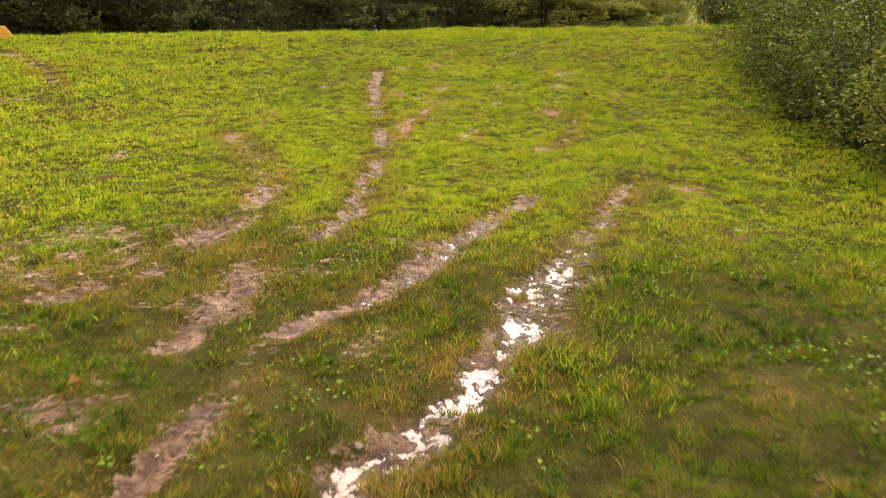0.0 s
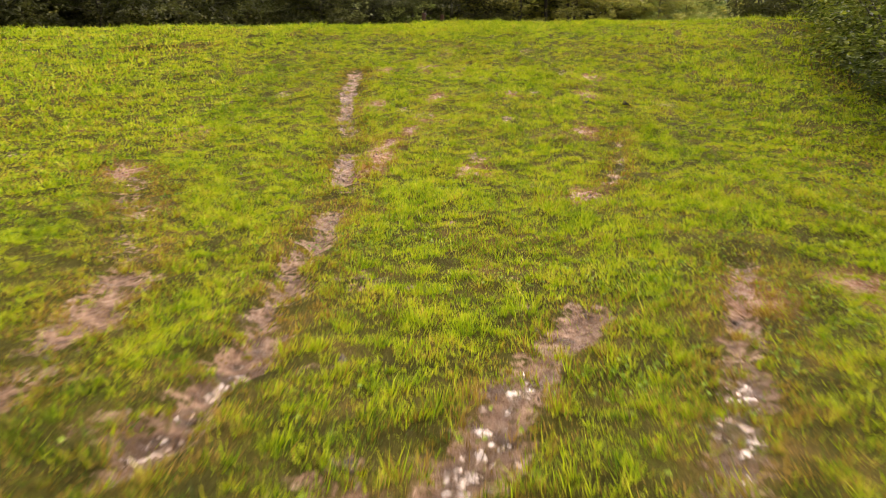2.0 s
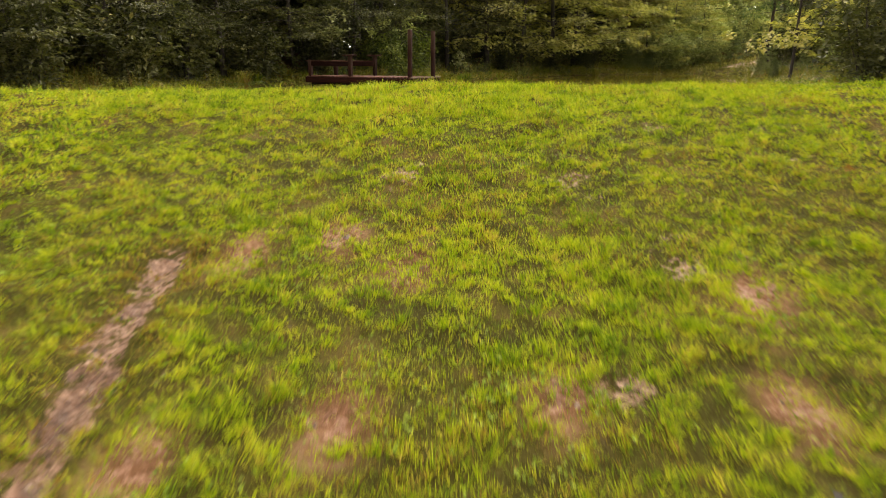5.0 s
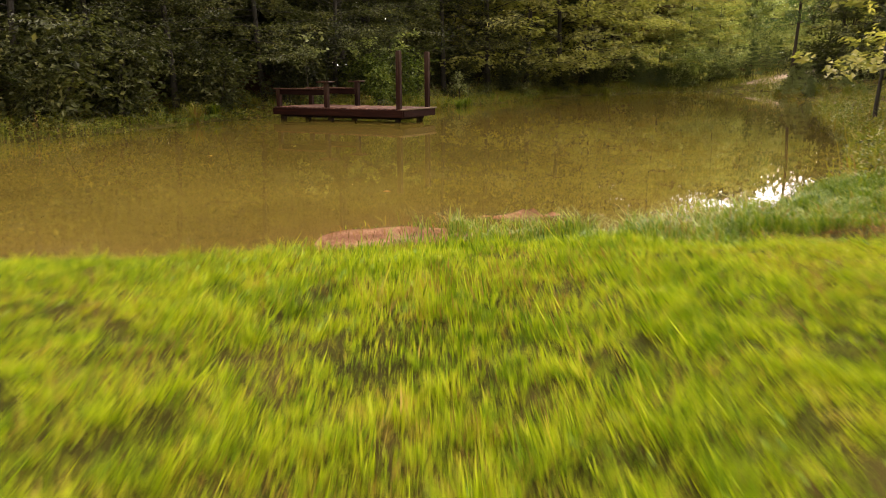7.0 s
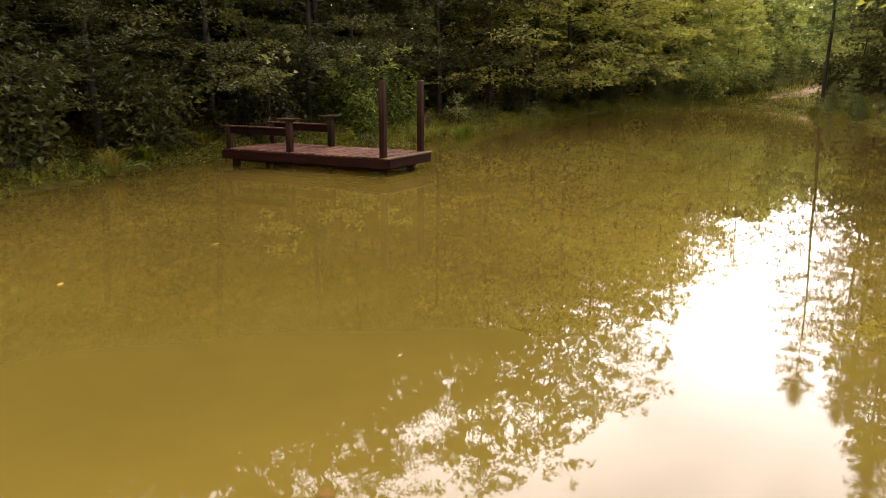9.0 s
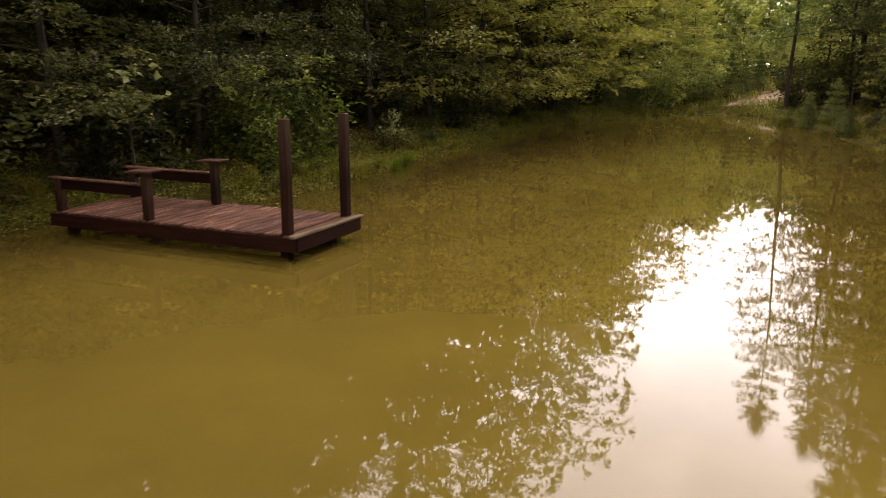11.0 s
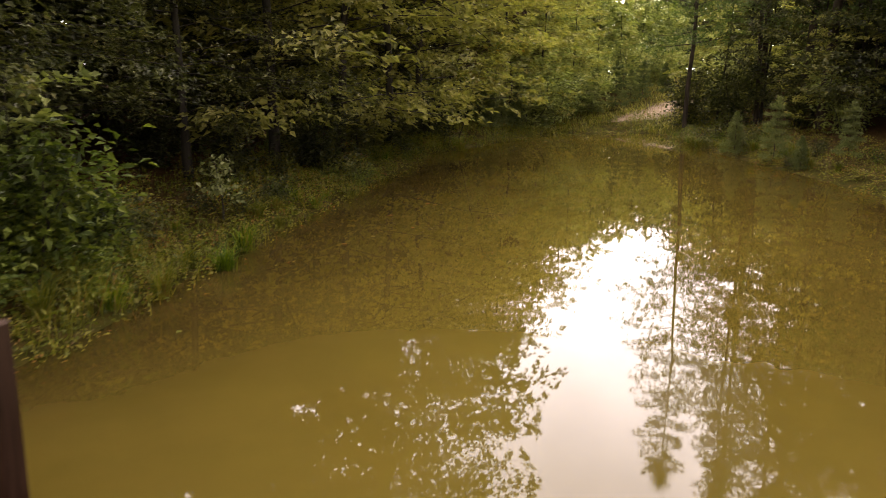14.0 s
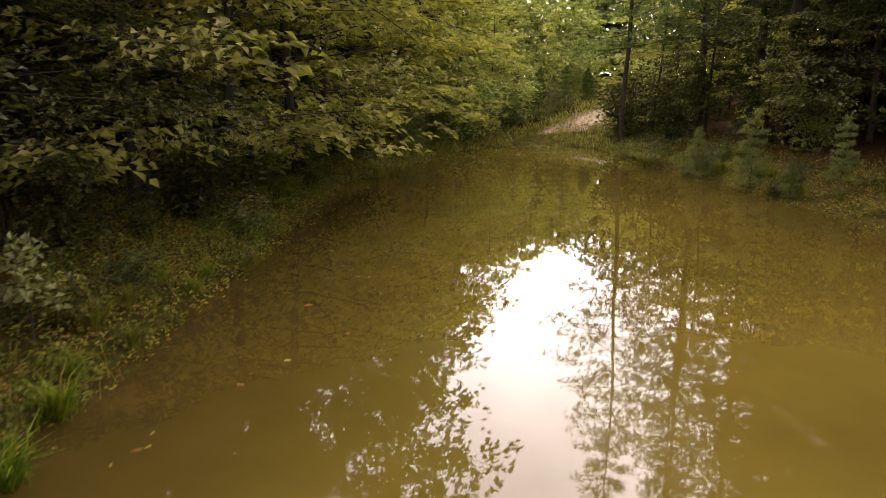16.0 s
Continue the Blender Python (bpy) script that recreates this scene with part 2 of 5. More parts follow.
def bark_material(name, dark, light, scale):
    m, nt, out = material(name)
    tc = nt.nodes.new("ShaderNodeTexCoord")
    mp = node(nt, "ShaderNodeMapping")
    mp.inputs["Scale"].default_value = (1, 1, 0.22)
    nt.links.new(tc.outputs["Object"], mp.inputs["Vector"])
    n = noise_at(nt, mp.outputs[0], scale, 6, 0.65)
    moss = noise_at(nt, tc.outputs["Object"], 1.3, 3)
    c = blend(nt, maths(nt, "MULTIPLY", moss, 0.35), ramp(nt, n, [(0.35, dark), (0.65, light)]), (0.05, 0.055, 0.025))
    b = node(nt, "ShaderNodeBsdfPrincipled", Roughness=0.9)
    nt.links.new(c, b.inputs["Base Color"])
    nt.links.new(bump(nt, n, 0.9, 0.03), b.inputs["Normal"])
    nt.links.new(b.outputs[0], out.inputs[0])
    return m


def timber_material(name, dark, mid, light, along=0, gloss=0.62, bleach=None):
    """Stained, weathered boards; the grain runs along the given axis of the object."""
    m, nt, out = material(name)
    tc = nt.nodes.new("ShaderNodeTexCoord")
    info = nt.nodes.new("ShaderNodeObjectInfo")
    off = nt.nodes.new("ShaderNodeVectorMath")
    off.operation = "MULTIPLY_ADD"
    off.inputs[1].default_value = (1, 1, 1)
    nt.links.new(tc.outputs["Object"], off.inputs[0])
    comb = nt.nodes.new("ShaderNodeCombineXYZ")
    for i in range(3):
        nt.links.new(maths(nt, "MULTIPLY", info.outputs["Random"], 37.0 + 11 * i), comb.inputs[i])
    nt.links.new(comb.outputs[0], off.inputs[2])
    mp = node(nt, "ShaderNodeMapping")
    s = [14.0, 14.0, 14.0]
    s[along] = 0.8
    mp.inputs["Scale"].default_value = s
    nt.links.new(off.outputs[0], mp.inputs["Vector"])
    grain = noise_at(nt, mp.outputs[0], 3.0, 7, 0.65)
    stain = noise_at(nt, off.outputs[0], 3.5, 4)
    c = ramp(nt, grain, [(0.3, dark), (0.52, mid), (0.72, light)])
    c = blend(nt, maths(nt, "MULTIPLY", stain, 0.7), c, dark)
    c = blend(nt, 1.0, c, ramp(nt, info.outputs["Random"], [(0.0, (0.62, 0.62, 0.62)), (1.0, (1.4, 1.35, 1.3))]), "MULTIPLY")
    if bleach:      # weathered grey towards the top end
        sep = nt.nodes.new("ShaderNodeSeparateXYZ")
        nt.links.new(tc.outputs["Generated"], sep.inputs[0])
        f = maths(nt, "ADD", sep.outputs["Z"], maths(nt, "MULTIPLY", maths(nt, "SUBTRACT", grain, 0.5), 1.2))
        c = blend(nt, maths(nt, "MULTIPLY", maths(nt, "SUBTRACT", f, 0.55), 1.6, True), c, bleach)
    b = node(nt, "ShaderNodeBsdfPrincipled", Specular_IOR_Level=0.12)
    nt.links.new(c, b.inputs["Base Color"])
    nt.links.new(maths(nt, "ADD", maths(nt, "MULTIPLY", grain, 0.3), gloss - 0.05), b.inputs["Roughness"])
    nt.links.new(bump(nt, grain, 0.6, 0.006), b.inputs["Normal"])
    nt.links.new(b.outputs[0], out.inputs[0])
    return m


SOIL = soil_material()
WATER = water_material()
GRASS = leaf_material("grass_blades", [(0.12, (0.04, 0.085, 0.004)), (0.30, (0.11, 0.19, 0.006)), (0.46, (0.235, 0.315, 0.009)), (0.64, (0.40, 0.45, 0.018)), (0.84, (0.44, 0.33, 0.045)), (0.93, (0.5, 0.3, 0.10)), (1.0, (0.28, 0.12, 0.035))], 0.0, 0.6, 0.2, 0.12, 4.5, 0.34, 19.0, 0.35)
# darker green blades, mostly at the lawn's near end
DARK_GRASS = leaf_material("dark_grass_blades", [(0.16, (0.008, 0.02, 0.002)), (0.36, (0.032, 0.078, 0.003)), (0.56, (0.105, 0.165, 0.006)), (0.69, (0.17, 0.145, 0.012)), (0.83, (0.22, 0.12, 0.032)), (1.0, (0.10, 0.045, 0.016))], 0.0, 0.55, 0.2, 0.12, 3.5, 0.30, 16.0, 0.3)
TALL_GRASS = leaf_material("tall_grass_blades", [(0.15, (0.028, 0.06, 0.005)), (0.45, (0.10, 0.17, 0.01)), (0.68, (0.22, 0.26, 0.018)), (0.84, (0.26, 0.17, 0.045)), (1.0, (0.34, 0.22, 0.07))], 0.1, 0.55, 0.35, 0.2)
DRY_GRASS = leaf_material("dry_grass_blades", [(0.1, (0.08, 0.042, 0.012)), (0.5, (0.20, 0.105, 0.03)), (0.9, (0.36, 0.20, 0.06))], 0.1, 0.85, 0.25, 0.08)
THATCH = leaf_material("brown_grass_blades", [(0.1, (0.10, 0.06, 0.012)), (0.45, (0.24, 0.15, 0.03)), (0.8, (0.36, 0.22, 0.055)), (1.0, (0.46, 0.31, 0.12))], 0.0, 0.8, 0.2, 0.08, 4.0, 0.5)
MEADOW = leaf_material("meadow_grass_blades", [(0.15, (0.16, 0.17, 0.03)), (0.5, (0.36, 0.33, 0.07)), (0.9, (0.55, 0.44, 0.16))], 0.1, 0.6, 0.3)
CLOVER = leaf_material("clover_leaves", [(0.1, (0.07, 0.13, 0.012)), (0.6, (0.17, 0.25, 0.025)), (0.9, (0.24, 0.30, 0.04)), (1.0, (0.26, 0.32, 0.07))], 0.1, 0.7, 0.25, 0.1)
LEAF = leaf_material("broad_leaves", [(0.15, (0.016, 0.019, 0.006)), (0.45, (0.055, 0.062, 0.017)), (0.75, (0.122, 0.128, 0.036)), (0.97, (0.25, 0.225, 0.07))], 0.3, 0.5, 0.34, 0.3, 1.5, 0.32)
# paler copy of broad_leaves: the open sky's light on edge trees is coloured in
LEAF_LIT = leaf_material("lit_edge_leaves", [(0.15, (0.11, 0.115, 0.034)), (0.45, (0.275, 0.265, 0.072)), (0.75, (0.44, 0.40, 0.125)), (0.97, (0.58, 0.48, 0.18))], 0.4, 0.5, 0.48, 0.3, 1.4, 0.35)
# light-green foliage, raised further to carry the clearing's daylight in its colour
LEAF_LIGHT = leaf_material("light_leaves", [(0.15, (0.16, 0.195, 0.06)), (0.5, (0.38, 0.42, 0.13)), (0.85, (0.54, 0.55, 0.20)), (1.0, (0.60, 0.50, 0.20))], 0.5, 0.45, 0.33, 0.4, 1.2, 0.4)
LEAF_THICKET = leaf_material("thicket_leaves", [(0.15, (0.02, 0.03, 0.006)), (0.5, (0.085, 0.105, 0.018)), (0.8, (0.20, 0.205, 0.036)), (1.0, (0.22, 0.11, 0.03))], 0.3, 0.6, 0.3, 0.14, 2.5, 0.4)
LEAF_PALE = leaf_material("pale_leaves", [(0.1, (0.15, 0.17, 0.06)), (1.0, (0.33, 0.34, 0.14))], 0.1, 0.5, 0.3, 0.3)
LEAF_BRONZE = leaf_material("bronze_leaves", [(0.1, (0.04, 0.025, 0.014)), (0.6, (0.10, 0.055, 0.03)), (1.0, (0.14, 0.12, 0.04))], 0.2, 0.5, 0.3, 0.3)
LEAF_GOLD = leaf_material("turning_leaves", [(0.1, (0.10, 0.14, 0.02)), (0.5, (0.20, 0.22, 0.04)), (0.8, (0.38, 0.27, 0.04)), (1.0, (0.45, 0.18, 0.03))], 0.3)
NEEDLE = leaf_material("pine_needles", [(0.15, (0.045, 0.08, 0.018)), (0.5, (0.10, 0.155, 0.04)), (0.9, (0.18, 0.235, 0.07))], 0.3, 0.5, 0.3, 0.25)
NEEDLE_YOUNG = leaf_material("young_pine_needles", [(0.15, (0.075, 0.105, 0.038)), (0.5, (0.16, 0.19, 0.065)), (0.9, (0.27, 0.29, 0.11))], 0.3, 0.5, 0.3, 0.25)
LEAF_BUSH = leaf_material("bush_leaves", [(0.15, (0.022, 0.034, 0.006)), (0.45, (0.085, 0.12, 0.018)), (0.75, (0.19, 0.23, 0.036)), (1.0, (0.30, 0.32, 0.07))], 0.2, 0.5, 0.3, 0.25)
CREEPER = leaf_material("creeper_leaves", [(0.15, (0.03, 0.018, 0.008)), (0.35, (0.13, 0.08, 0.022)), (0.48, (0.17, 0.16, 0.022)), (0.62, (0.32, 0.32, 0.04)), (0.74, (0.36, 0.17, 0.05)), (0.88, (0.20, 0.07, 0.03)), (1.0, (0.5, 0.36, 0.08))], 0.1, 0.5, 0.3, 0.25, 1.7, 0.32)
WEED = leaf_material("bank_weeds", [(0.1, (0.045, 0.055, 0.008)), (0.4, (0.14, 0.155, 0.018)), (0.68, (0.25, 0.22, 0.035)), (0.85, (0.18, 0.09, 0.03)), (1.0, (0.30, 0.15, 0.055))], 0.2, 0.5, 0.4, 0.25, 1.6, 0.5)


def clod_material():
    m, nt, out = material("mud_clods")
    geo = nt.nodes.new("ShaderNodeNewGeometry")
    c = ramp(nt, geo.outputs["Random Per Island"], [(0.0, (0.02, 0.011, 0.005)), (0.5, (0.09, 0.05, 0.027)), (1.0, (0.28, 0.19, 0.12))])
    b = node(nt, "ShaderNodeBsdfPrincipled", Specular_IOR_Level=0.5)
    nt.links.new(c, b.inputs["Base Color"])
    nt.links.new(maths(nt, "ADD", 0.25, maths(nt, "MULTIPLY", noise_at(nt, geo.outputs["Position"], 20.0, 3), 0.6)), b.inputs["Roughness"])
    nt.links.new(bump(nt, noise_at(nt, geo.outputs["Position"], 90.0, 4), 0.7, 0.01), b.inputs["Normal"])
    nt.links.new(b.outputs[0], out.inputs[0])
    return m


CLOD = clod_material()
BARK = bark_material("grey_bark", (0.014, 0.010, 0.007), (0.05, 0.038, 0.028), 9.0)
PINE_BARK = bark_material("pine_bark", (0.022, 0.014, 0.010), (0.085, 0.055, 0.04), 7.0)
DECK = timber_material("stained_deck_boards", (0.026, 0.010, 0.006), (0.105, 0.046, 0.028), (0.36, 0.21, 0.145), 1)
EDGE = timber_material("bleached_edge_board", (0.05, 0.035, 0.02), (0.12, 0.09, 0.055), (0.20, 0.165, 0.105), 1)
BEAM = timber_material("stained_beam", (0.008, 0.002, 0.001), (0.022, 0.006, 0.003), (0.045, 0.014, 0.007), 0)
# near-black tone stands in for the shade beneath the deck
PILING = timber_material("shaded_piling", (0.008, 0.005, 0.003), (0.018, 0.010, 0.006), (0.03, 0.018, 0.010), 2)
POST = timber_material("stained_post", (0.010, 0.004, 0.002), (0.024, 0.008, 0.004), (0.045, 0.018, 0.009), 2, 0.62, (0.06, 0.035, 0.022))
YELLOW = timber_material("yellow_wood", (0.45, 0.22, 0.03), (0.62, 0.33, 0.05), (0.7, 0.42, 0.09), 0)



# ---- building blocks ----
rng = np.random.default_rng(7)


def raw(name, verts, faces, mat, parent=None, label="", rounded=False):
    """One mesh object from arrays: verts (n, 3), faces (m, 3 or 4)."""
    me = bpy.data.meshes.new(name)
    faces = np.asarray(faces, np.int32)
    k = faces.shape[1]
    me.vertices.add(len(verts))
    me.vertices.foreach_set("co", np.ascontiguousarray(verts, np.float32).ravel())
    me.loops.add(faces.size)
    me.loops.foreach_set("vertex_index", faces.ravel())
    me.polygons.add(len(faces))
    me.polygons.foreach_set("loop_start", np.arange(0, faces.size, k, dtype=np.int32))
    me.polygons.foreach_set("use_smooth", np.full(len(faces), rounded))
    me.materials.append(mat)
    me.update(calc_edges=True)
    ob = new(name, me)
    if parent:
        ob.parent = parent
    if label:
        tagged(ob, label)
    return ob


def part(name, bm, mat, parent, label=""):
    me = bpy.data.meshes.new(name)
    bm.to_mesh(me)
    bm.free()
    me.materials.append(mat)
    ob = new(name, me)
    ob.parent = parent
    if label:
        tagged(ob, label)
    return ob


def thing(name, m, label, category, group=""):
    ob = new(name)
    ob.empty_display_size = 0.1
    ob.matrix_world = m
    return tagged(ob, label, category, group)


def box(sx, sy, sz, bevel=0.006, centre=(0, 0, 0), wobble=0.0):
    bm = bmesh.new()
    bmesh.ops.create_cube(bm, size=1)
    for v in bm.verts:
        v.co = Vector((v.co.x * sx, v.co.y * sy, v.co.z * sz))
    if bevel:
        bmesh.ops.bevel(bm, geom=bm.edges[:], offset=bevel, segments=1, affect="EDGES")
    for v in bm.verts:
        v.co += Vector(centre) + Vector((random.uniform(-wobble, wobble), random.uniform(-wobble, wobble), random.uniform(-wobble, wobble)))
    return bm


def tube(path, radii, sides=7):
    """A tapered tube along a path: verts and quads."""
    path, radii = np.asarray(path, float), np.asarray(radii, float)
    along = np.gradient(path, axis=0)
    along /= np.linalg.norm(along, axis=1)[:, None] + 1e-9
    ref = np.where(np.abs(along[:, 2:3]) > 0.9, [[1.0, 0, 0]], [[0, 0, 1.0]])
    u = np.cross(along, ref)
    u /= np.linalg.norm(u, axis=1)[:, None] + 1e-9
    w = np.cross(along, u)
    a = np.linspace(0, 2 * np.pi, sides, endpoint=False)
    ring = path[:, None] + radii[:, None, None] * (np.cos(a)[None, :, None] * u[:, None] + np.sin(a)[None, :, None] * w[:, None])
    n = len(path)
    i, j = np.meshgrid(np.arange(n - 1), np.arange(sides), indexing="ij")
    jn = (j + 1) % sides
    q = np.stack([i * sides + j, i * sides + jn, (i + 1) * sides + jn, (i + 1) * sides + j], -1).reshape(-1, 4)
    return ring.reshape(-1, 3), q


def joined(pieces):
    vs, fs, at = [], [], 0
    for v, f in pieces:
        vs.append(v)
        fs.append(f + at)
        at += len(v)
    return np.concatenate(vs), np.concatenate(fs)


def leaves(centres, out, length, width, droop=0.15, fold=0.18):
    """Pointed leaves folded along the midrib, at the centres, growing along out: verts and triangles."""
    n = len(centres)
    out = out / (np.linalg.norm(out, axis=1)[:, None] + 1e-9)
    up = np.array([0, 0, 1.0]) + rng.normal(0, 0.45, (n, 3))
    side = np.cross(out, up)
    side /= np.linalg.norm(side, axis=1)[:, None] + 1e-9
    nrm = np.cross(side, out)
    L = (length * rng.uniform(0.65, 1.25, n))[:, None]
    W = (width * rng.uniform(0.7, 1.2, n))[:, None]
    base = centres - out * L * 0.5
    tip = centres + out * L * 0.5 - nrm * L * droop
    mid = centres - out * L * 0.05
    a, b = mid + side * W * 0.5 + nrm * W * fold, mid - side * W * 0.5 + nrm * W * fold
    v = np.stack([base, a, tip, b], 1).reshape(-1, 3)
    k = np.arange(n)[:, None] * 4
    f = np.concatenate([k + np.array([[0, 2, 1]]), k + np.array([[0, 3, 2]])], 0)
    return v, f


def blades(x, y, z, height, width, lean=0.5):
    """Grass blades of three triangles each, bending over: verts and triangles."""
    n = len(x)
    a = rng.uniform(0, 2 * np.pi, n)
    h = height * rng.uniform(0.5, 1.3, n)
    w = width * rng.uniform(0.7, 1.3, n)
    bend = h * lean * rng.uniform(0.3, 1.6, n)
    dx, dy = np.cos(a), np.sin(a)
    face = a + rng.normal(np.pi / 2, 0.5, n)
    sx, sy = np.cos(face), np.sin(face)
    root = np.stack([x, y, z - 0.01], 1)
    side = np.stack([sx * w * 0.5, sy * w * 0.5, np.zeros(n)], 1)
    mid = root + np.stack([dx * bend * 0.35, dy * bend * 0.35, h * 0.62], 1)
    tip = root + np.stack([dx * bend, dy * bend, h * np.maximum(0.55, 1 - 0.25 * lean)], 1)
    v = np.stack([root - side, root + side, mid + side * 0.8, mid - side * 0.8, tip], 1).reshape(-1, 3)
    k = np.arange(n)[:, None] * 5
    f = np.concatenate([k + np.array([[0, 1, 2]]), k + np.array([[0, 2, 3]]), k + np.array([[3, 2, 4]])], 0)
    return v, f


def spikes(x, y, z, height, width, way, lean=0.9):
    """Short blades of one triangle each, leaning their way."""
    n = len(x)
    a, b = way + rng.normal(0, 0.6, n), rng.uniform(0, 2 * np.pi, n)
    h = height * rng.uniform(0.5, 1.3, n)
    o = h * lean * rng.uniform(0.1, 1.2, n)
    w = width * rng.uniform(0.35, 0.65, n)
    root = np.stack([x, y, z - 0.005], 1)
    side = np.stack([np.cos(b) * w, np.sin(b) * w, np.zeros(n)], 1)
    tip = root + np.stack([np.cos(a) * o, np.sin(a) * o, h], 1)
    return np.stack([root - side, root + side, tip], 1).reshape(-1, 3), np.arange(3 * n).reshape(-1, 3)


# ---- ruts, mud and the ground sheet ----
RUTS = [  # way, half width, depth, wetness
    ([(0.85, 4.3), (1.12, 4.9), (1.31, 5.26), (1.45, 5.7), (1.68, 6.33), (1.95, 7.14), (2.32, 8.25), (2.48, 8.75)], 0.10, 0.05, 1.0),
    ([(0.35, 4.2), (0.5, 4.75), (0.55, 5.25), (0.62, 5.7), (0.9, 6.05), (1.14, 6.62), (1.44, 7.45), (1.76, 8.15)], 0.072, 0.03, 0.62),
    ([(0.52, 7.0), (0.6, 7.6), (0.6, 8.2), (0.52, 9.6), (0.48, 10.4), (0.4, 11.0), (0.31, 11.8), (0.2, 12.3), (0.11, 12.9), (0.05, 13.6), (0.0, 14.35)], 0.075, 0.06, 0.75),
    ([(-2.2, 6.3), (-0.9, 6.45), (-0.46, 6.6), (-0.19, 6.99), (-0.01, 7.58), (-0.1, 8.32), (-0.52, 9.5), (-1.0, 10.5)], 0.115, 0.04, 0.5),
]
RUTS += [  # fainter side tracks
    ([(-1.1, 5.95), (-0.42, 6.1), (-0.2, 6.6), (-0.05, 7.1)], 0.09, 0.03, 0.3),
    ([(0.25, 5.6), (0.31, 5.9), (0.35, 6.2), (0.16, 6.8)], 0.09, 0.02, 0.3),
    ([(0.57, 10.4), (0.64, 11.1), (0.68, 11.5)], 0.045, 0.015, 0.0),
    ([(2.12, 10.2), (2.3, 10.7), (2.42, 11.4), (2.44, 11.8)], 0.04, 0.06, 0.2),
    ([(-2.95, 15.38), (-2.45, 15.45), (-2.0, 15.56)], 0.10, 0.16, 0.42),
    ([(-5.9, 15.2), (-4.6, 13.9), (-3.6, 12.4)], 0.08, 0.02, 0.0),
]
SPOTS = [(2.87, 8.5, 0.13), (-1.0, 11.9, 0.16), (0.1, 5.1, 0.2), (-3.9, 11.8, 0.25), (-0.9, 7.26, 0.22), (0.97, 5.6, 0.12), (0.6, 11.14, 0.12),
         (0.66, 12.66, 0.10), (0.34, 14.25, 0.1), (0.75, 14.6, 0.13), (1.9, 13.3, 0.12), (1.6, 12.2, 0.1), (2.3, 14.2, 0.12), (1.35, 11.0, 0.12),
         (1.2, 9.4, 0.1), (3.4, 9.6, 0.1), (-1.6, 9.4, 0.15), (3.1, 12.9, 0.12), (1.0, 15.4, 0.15), (-0.6, 13.4, 0.14)]

CLAY_SPOTS = [(2.53, 13.92), (1.69, 13.27), (0.98, 13.10), (0.41, 12.91), (2.43, 13.20), (0.75, 14.55), (1.10, 14.24), (0.34, 14.35), (2.23, 11.89), (0.90, 12.36), (0.79, 11.87), (0.67, 11.41), (0.65, 11.02), (2.57, 14.01), (0.61, 10.70), (1.99, 9.97), (1.31, 10.67), (-0.93, 11.82), (-0.93, 10.47), (2.42, 8.39), (-0.92, 11.88), (2.88, 8.51)]   # small bare patches of orange clay in the lawn


def cells(x, y, size, seed):
    """Soft value noise between 0 and 1."""
    gx, gy = np.floor(x / size), np.floor(y / size)
    fx, fy = x / size - gx, y / size - gy
    fx, fy = fx * fx * (3 - 2 * fx), fy * fy * (3 - 2 * fy)

    def corner(i, j):
        h = np.sin((gx + i) * 127.1 + (gy + j) * 311.7 + seed * 74.7) * 43758.5453
        return h - np.floor(h)
    return (corner(0, 0) * (1 - fx) + corner(1, 0) * fx) * (1 - fy) + (corner(0, 1) * (1 - fx) + corner(1, 1) * fx) * fy


def off_way(x, y, way):
    """Metres from a broken line."""
    d = np.full(x.shape, 1e9)
    for (ax, ay), (bx, by) in zip(way, way[1:]):
        ex, ey = bx - ax, by - ay
        t = np.clip(((x - ax) * ex + (y - ay) * ey) / (ex * ex + ey * ey), 0, 1)
        d = np.minimum(d, np.hypot(x - ax - t * ex, y - ay - t * ey))
    return d


PUDDLE = 6.15


